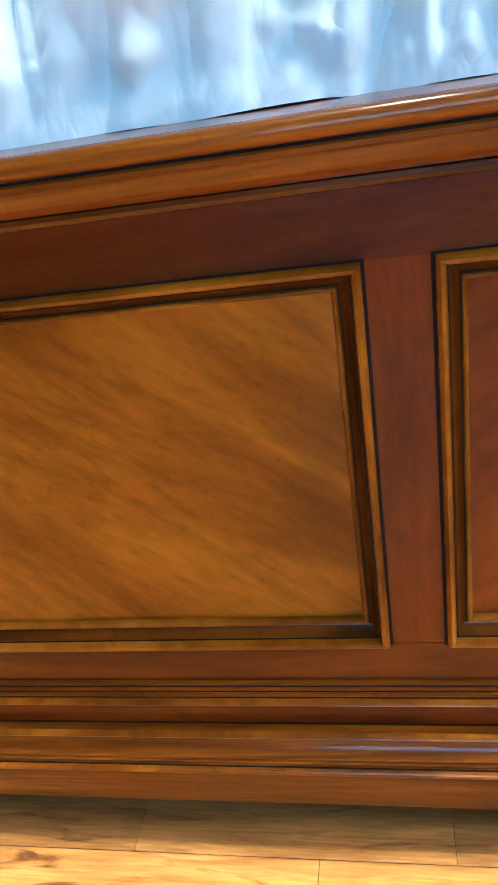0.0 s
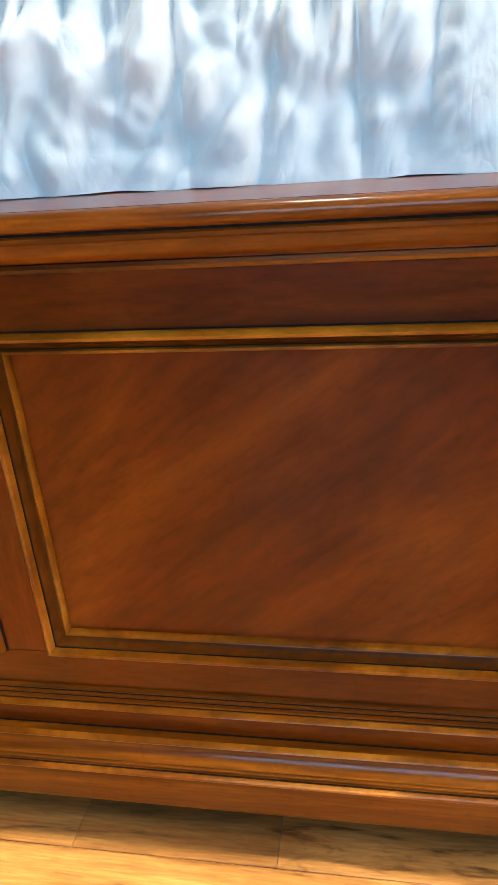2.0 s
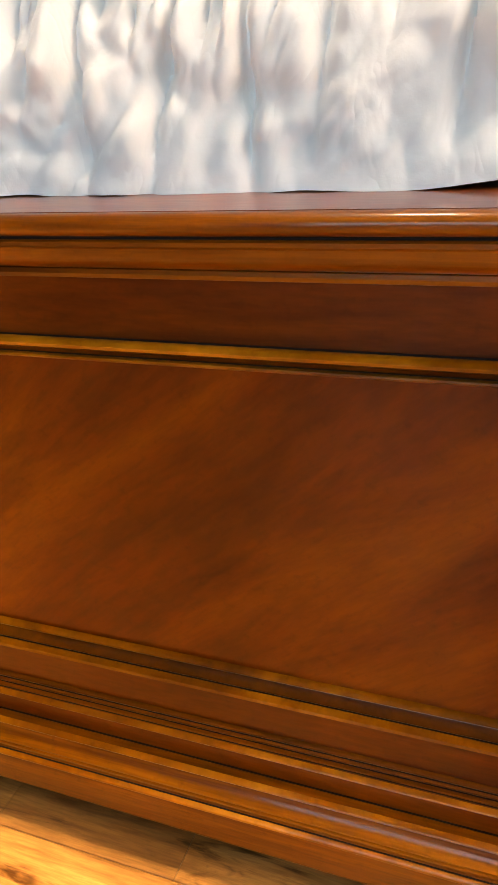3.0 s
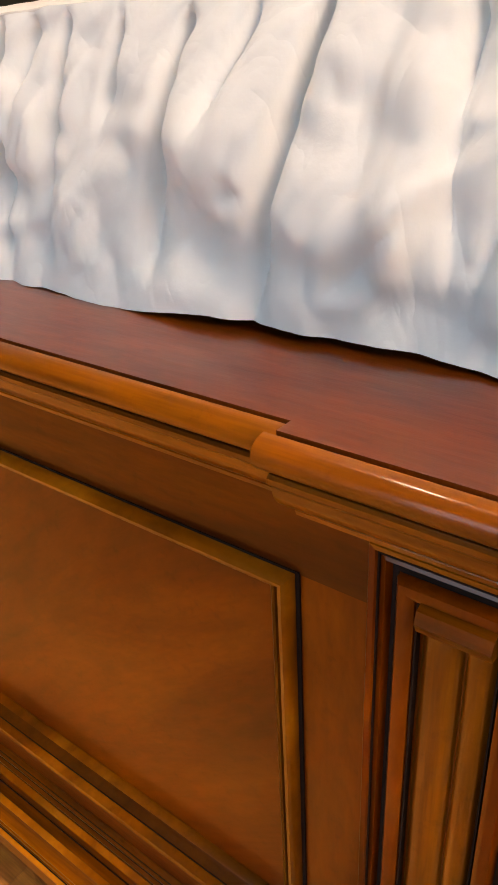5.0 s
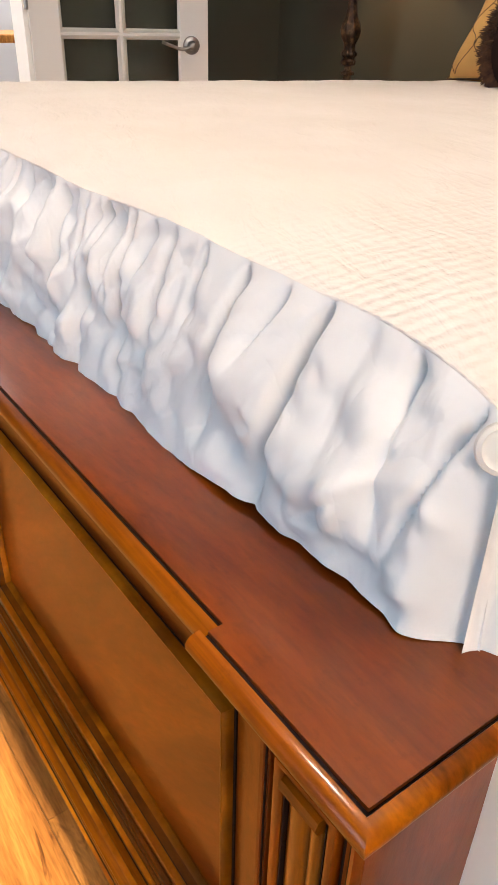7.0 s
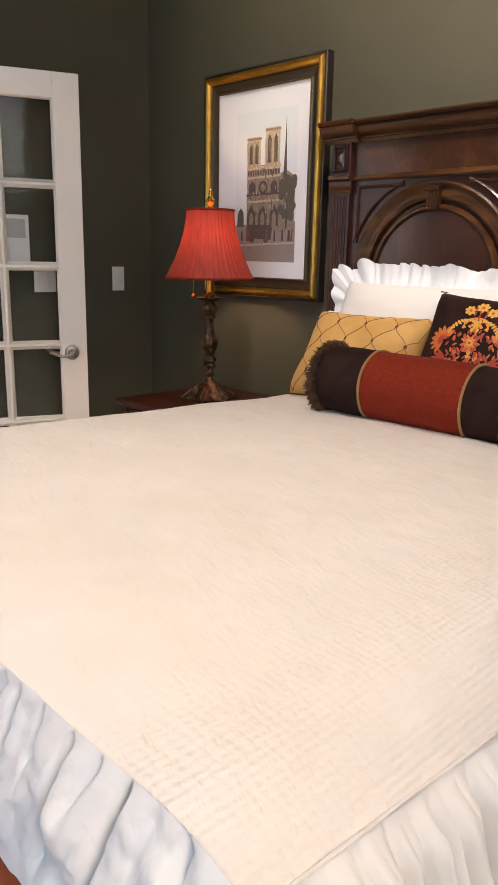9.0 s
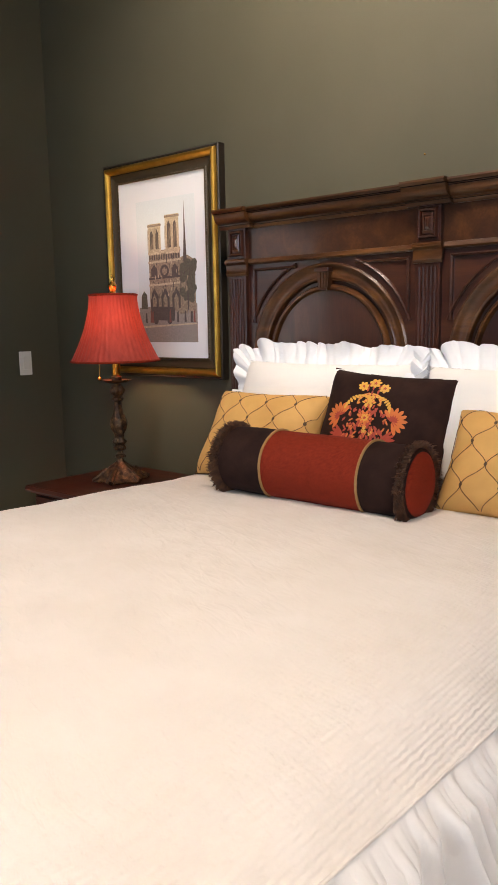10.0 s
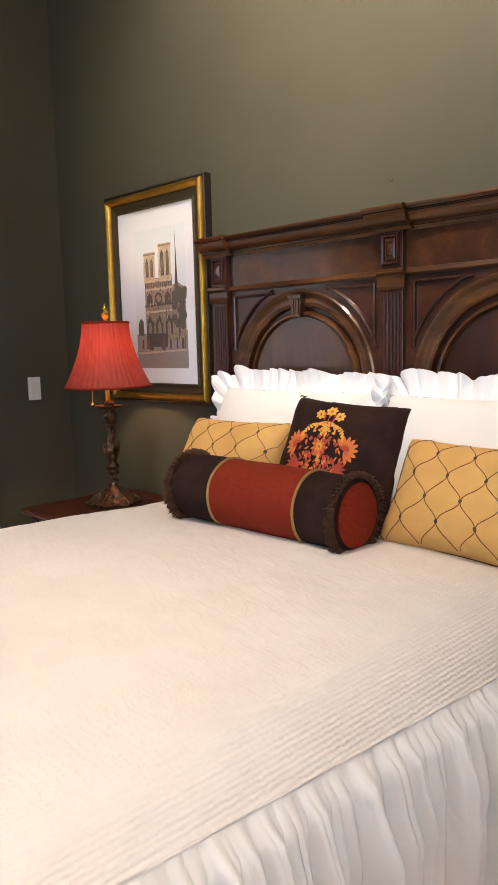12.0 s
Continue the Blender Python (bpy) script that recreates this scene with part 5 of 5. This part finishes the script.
draw("print_spire", [(0.79, 0.56), (0.85, 0.56), (0.835, 0.75), (0.822, 0.97), (0.81, 0.75)], print_shadow)
for z in (0.625, 0.56, 0.445, 0.40):
    draw("print_ledge", [(fx0 - 0.01, z), (fx1 + 0.01, z + 0.008), (fx1 + 0.01, z + 0.022), (fx0 - 0.01, z + 0.014)], print_shadow if z in (0.445,) else print_pale)
draw("print_rose", [(0.47 + 0.075 * math.cos(k * math.pi / 8), 0.502 + 0.045 * math.sin(k * math.pi / 8)) for k in range(16)], print_shadow)
draw("print_rose_centre", [(0.47 + 0.045 * math.cos(k * math.pi / 6), 0.502 + 0.027 * math.sin(k * math.pi / 6)) for k in range(12)], print_stone)
for c in (0.29, 0.65):
    draw("print_lancet", [(c - 0.055, 0.465), (c + 0.055, 0.465), (c + 0.055, 0.52), (c, 0.55), (c - 0.055, 0.52)], print_shadow)
for c in (0.28, 0.47, 0.66):
    draw("print_portal", [(c - 0.07, 0.24), (c + 0.07, 0.24), (c + 0.07, 0.33), (c, 0.385), (c - 0.07, 0.33)], print_shadow)
    draw("print_door", [(c - 0.035, 0.24), (c + 0.035, 0.24), (c + 0.035, 0.31), (c, 0.345), (c - 0.035, 0.31)], print_stone)
for k in range(13):
    a = fx0 + (fx1 - fx0) * (k + 0.3) / 13
    draw("print_gallery", [(a, 0.585), (a + 0.02, 0.585), (a + 0.02, 0.618), (a, 0.618)], print_shadow)
for j in range(30):
    cx_, cz_, r_ = 0.87 + 0.11 * math.sin(j * 2.4) * (0.4 + 0.6 * hash01(j, 8)), 0.30 + 0.26 * hash01(j, 6), 0.030 + 0.03 * hash01(j)
    draw("print_tree", [(cx_ + r_ * (1 + 0.3 * hash01(j * 9 + k)) * math.cos(k * math.pi / 5), cz_ + 0.62 * r_ * (1 + 0.3 * hash01(j * 7 + k)) * math.sin(k * math.pi / 5)) for k in range(10)], print_tree)
draw("print_trunk", [(0.845, 0.2), (0.875, 0.2), (0.87, 0.36), (0.85, 0.36)], print_shadow)
draw("print_hedge", [(0.04, 0.24), (0.16, 0.24), (0.15, 0.34), (0.10, 0.37), (0.05, 0.33)], print_tree)
draw("print_carriage", [(0.22, 0.16), (0.62, 0.15), (0.64, 0.235), (0.60, 0.25), (0.24, 0.255), (0.20, 0.22)], print_shadow)
for c in (0.30, 0.54):
    draw("print_wheel", [(c + 0.045 * math.cos(k * math.pi / 7), 0.155 + 0.027 * math.sin(k * math.pi / 7)) for k in range(14)], print_shadow)
for k in range(14):
    a = 0.06 + 0.9 * hash01(k, 5)
    draw("print_stall", [(a, 0.14), (a + 0.035, 0.14), (a + 0.03, 0.21 + 0.03 * hash01(k)), (a + 0.006, 0.21)], (print_shadow, print_red, print_street, print_shadow)[k % 4])
for k in range(70):
    a, z = 0.205 + 0.53 * hash01(k, 21), 0.25 + 0.36 * hash01(k, 22)
    w_, h_ = 0.006 + 0.008 * hash01(k, 23), 0.012 + 0.024 * hash01(k, 24)
    draw("print_stroke", [(a, z), (a + w_, z), (a + w_, z + h_), (a, z + h_)], print_shadow if k % 3 else print_pale)
for k in range(24):
    a, z = 0.68 + 0.26 * hash01(k, 25), 0.34 + 0.20 * hash01(k, 26)
    draw("print_stroke", [(a, z), (a + 0.008, z), (a + 0.008, z + 0.03), (a, z + 0.03)], print_shadow)
for k in range(20):
    a = (0.205 if k < 10 else 0.505) + 0.021 * (k % 10)
    draw("print_stroke", [(a, 0.635), (a + 0.006, 0.635), (a + 0.006, 0.80 + 0.03 * (k >= 10)), (a, 0.80)], print_stone)
draw("print_kerb", [(0.0, 0.10), (1.0, 0.125), (1.0, 0.135), (0.0, 0.115)], print_pale)

# ---- nightstand and lamp ----
ns = thing("nightstand", "dark wooden nightstand beside the bed", "nightstand")
NX0, NX1, NY0, NZ = -1.66, -1.00, 1.66, 0.735
part("carcass", box(NX0 + 0.02, NX1 - 0.02, NY0 + 0.03, 2.235, 0.10, NZ - 0.03, 0.003), night_wood, ns)
part("top", prism([(NY0 - 0.005, NZ - 0.028), (NY0 - 0.012, NZ - 0.016), (NY0 - 0.006, NZ - 0.004), (NY0 + 0.002, NZ), (2.24, NZ), (2.24, NZ - 0.03), (NY0 + 0.02, NZ - 0.03)], NX0, NX1), night_wood, ns, "polished dark top")
for k, (z0, z1) in enumerate(((0.50, 0.69), (0.30, 0.48), (0.13, 0.28))):
    dr = part("drawer", box(NX0 + 0.04, NX1 - 0.04, NY0 + 0.014, NY0 + 0.03, z0, z1, 0.004), night_wood, ns)
    part("knob", turned_y([(0.006, 0), (0.007, 0.010), (0.015, 0.016), (0.014, 0.024), (0.004, 0.028)], (NX0 + NX1) / 2, (z0 + z1) / 2, NY0 + 0.014, -1), brass, dr, "brass knob", True)
for x in (NX0 + 0.045, NX1 - 0.045):
    for y in (NY0 + 0.06, 2.20):
        part("foot", lathe([(0.022, 0.0), (0.03, 0.02), (0.026, 0.05), (0.032, 0.10)], x, y, 16), night_wood, ns, smooth=True)

lamp = thing("table_lamp", "bronze table lamp with a red pleated bell shade, lit", "lamp")
lx, ly = LAMP
foot_wob = lambda a, z: 1 + 0.13 * math.cos(6 * a) * smooth01(0.86, 0.75, z)
part("base", lathe([(0.104, NZ), (0.108, NZ + 0.008), (0.098, NZ + 0.018), (0.088, NZ + 0.022), (0.075, NZ + 0.04), (0.050, NZ + 0.062), (0.030, NZ + 0.078), (0.018, NZ + 0.088), (0.015, NZ + 0.10)], lx, ly, 60, wob=foot_wob), bronze, lamp, "lobed cast bronze foot", True)
for k in range(6):
    a = k * math.pi / 3
    part("toe", tube([(lx + r * math.cos(a), ly + r * math.sin(a), NZ + z) for r, z in ((0.06, 0.055), (0.085, 0.036), (0.105, 0.022), (0.122, 0.012), (0.128, 0.010))], 0.010, 8), bronze, lamp, smooth=True)
stem_wob = lambda a, z: 1 + 0.09 * math.cos(8 * a + 22 * z)
z0 = NZ + 0.10
stem = [(0.015, 0), (0.024, 0.006), (0.024, 0.014), (0.014, 0.02), (0.012, 0.034), (0.025, 0.04), (0.028, 0.052), (0.020, 0.062), (0.030, 0.072), (0.030, 0.080), (0.020, 0.092), (0.022, 0.11),
        (0.034, 0.135), (0.038, 0.155), (0.033, 0.18), (0.022, 0.20), (0.017, 0.23), (0.015, 0.255), (0.024, 0.263), (0.024, 0.272), (0.016, 0.28), (0.029, 0.295), (0.031, 0.31), (0.022, 0.325), (0.014, 0.335)]
part("stem", lathe([(r, z0 + z) for r, z in stem], lx, ly, 40, wob=stem_wob), bronze, lamp, "turned and carved bronze stem", True)
zc = z0 + 0.335
part("drip_pan", lathe([(0.014, zc), (0.04, zc + 0.004), (0.062, zc + 0.014), (0.064, zc + 0.018), (0.056, zc + 0.016), (0.022, zc + 0.012), (0.024, zc + 0.03), (0.016, zc + 0.036)], lx, ly, 36), bronze, lamp, "shallow bronze drip pan", True)
part("socket", lathe([(0.016, zc + 0.036), (0.018, zc + 0.04), (0.018, zc + 0.14), (0.021, zc + 0.142), (0.021, zc + 0.18), (0.012, zc + 0.185)], lx, ly, 20), brass, lamp, "brass candle socket", True)
SZ0, SZ1 = 1.272, 1.556


def shade_r(t):
    return 0.190 - 0.088 * (1 - (1 - t) ** 1.75)


def shade_wob(a, z):
    return 1 + 0.010 * math.sin(46 * a + 10 * (z - SZ0)) + 0.016 * math.cos(6 * a) * (1 - (z - SZ0) / 0.28 * 0.5)


bm = grid(276, 20, lambda u, v: (lx + shade_r(v) * shade_wob(2 * math.pi * u, SZ0 + 0.284 * v) * math.cos(2 * math.pi * u), ly + shade_r(v) * shade_wob(2 * math.pi * u, SZ0 + 0.284 * v) * math.sin(2 * math.pi * u), SZ0 + (SZ1 - SZ0) * v), wrap=True)
part("shade", bm, shade_m, lamp, "red pleated silk bell shade, glowing", True)
for z, r in ((SZ0, shade_r(0)), (SZ1, shade_r(1))):
    pts = [(lx + r * shade_wob(2 * math.pi * k / 72, z) * math.cos(2 * math.pi * k / 72), ly + r * shade_wob(2 * math.pi * k / 72, z) * math.sin(2 * math.pi * k / 72), z) for k in range(73)]
    part("shade_trim", tube(pts, 0.005, 8), rust, lamp, "dark red rolled edge", True)
part("harp", tube([(lx + 0.055 * math.sin(math.pi * k / 16), ly, zc + 0.15 + (SZ1 + 0.005 - zc - 0.15) * k / 16) for k in range(17)], 0.002, 6), brass, lamp)
part("harp", tube([(lx - 0.055 * math.sin(math.pi * k / 16), ly, zc + 0.15 + (SZ1 + 0.005 - zc - 0.15) * k / 16) for k in range(17)], 0.002, 6), brass, lamp)
part("finial", lathe([(0.006, SZ1), (0.014, SZ1 + 0.008), (0.008, SZ1 + 0.016), (0.018, SZ1 + 0.03), (0.019, SZ1 + 0.042), (0.008, SZ1 + 0.056), (0.011, SZ1 + 0.066), (0.002, SZ1 + 0.088)], lx, ly, 20), brass, lamp, "polished brass finial", True)
part("pull_chain", tube([(lx - 0.045, ly - 0.055, zc + 0.15), (lx - 0.047, ly - 0.057, zc + 0.03)], 0.0015, 6), brass, lamp)
bm = bmesh.new()
bmesh.ops.create_uvsphere(bm, u_segments=12, v_segments=8, radius=0.009, matrix=Matrix.Translation((lx - 0.047, ly - 0.057, zc + 0.024)))
part("pull_ball", bm, brass, lamp, "brass pull-chain ball", True)

# ---- floor of planks ----
fl = tagged(part("floor", box(HALL - W, EAST + W, SOUTH - W, NORTH + W, -0.05, -0.004), under), "brown oak plank floor with mixed board lengths", "floor", kind="structure")
ROW = 0.127
bm_far = bmesh.new()
rng = random.Random(5)
row0 = -0.055


def plank(bm, x0, x1, y0, y1):
    g = 0.0004
    prism([(y0 + g, -0.004), (y0 + g, -0.001), (y0 + g + 0.0012, 0.0), (y1 - g - 0.0012, 0.0), (y1 - g, -0.001), (y1 - g, -0.004)], x0 + g, x1 - g, bm=bm)
    return bm


near = {0: [-1.20, -0.86, -0.333, 0.026, 0.279, 0.80, 1.30], -1: [-1.25, -0.7, -0.12, 0.46, 0.98, 1.4], -2: [-1.3, -0.5, 0.2, 0.7, 1.35], 1: [-1.2, -0.6, 0.1, 0.62, 1.3]}
for k in range(-28, 20):
    y0 = row0 + k * ROW
    if y0 < SOUTH - 0.05 or y0 > NORTH:
        continue
    xs = near.get(k, [])
    left, right = (xs[0], xs[-1]) if xs else (0.0, 0.0)
    for a, b in zip(xs, xs[1:]):
        part("plank", plank(bmesh.new(), a, b, y0, y0 + ROW), oak, fl)
    x = left
    while x > HALL:
        w = rng.uniform(0.4, 1.3)
        plank(bm_far, max(x - w, HALL), x, y0, y0 + ROW)
        x -= w
    x = right
    while x < EAST:
        w = rng.uniform(0.4, 1.3)
        plank(bm_far, x, min(x + w, EAST), y0, y0 + ROW)
        x += w
tagged(part("far_planks", bm_far, oak, fl), kind="stuff")
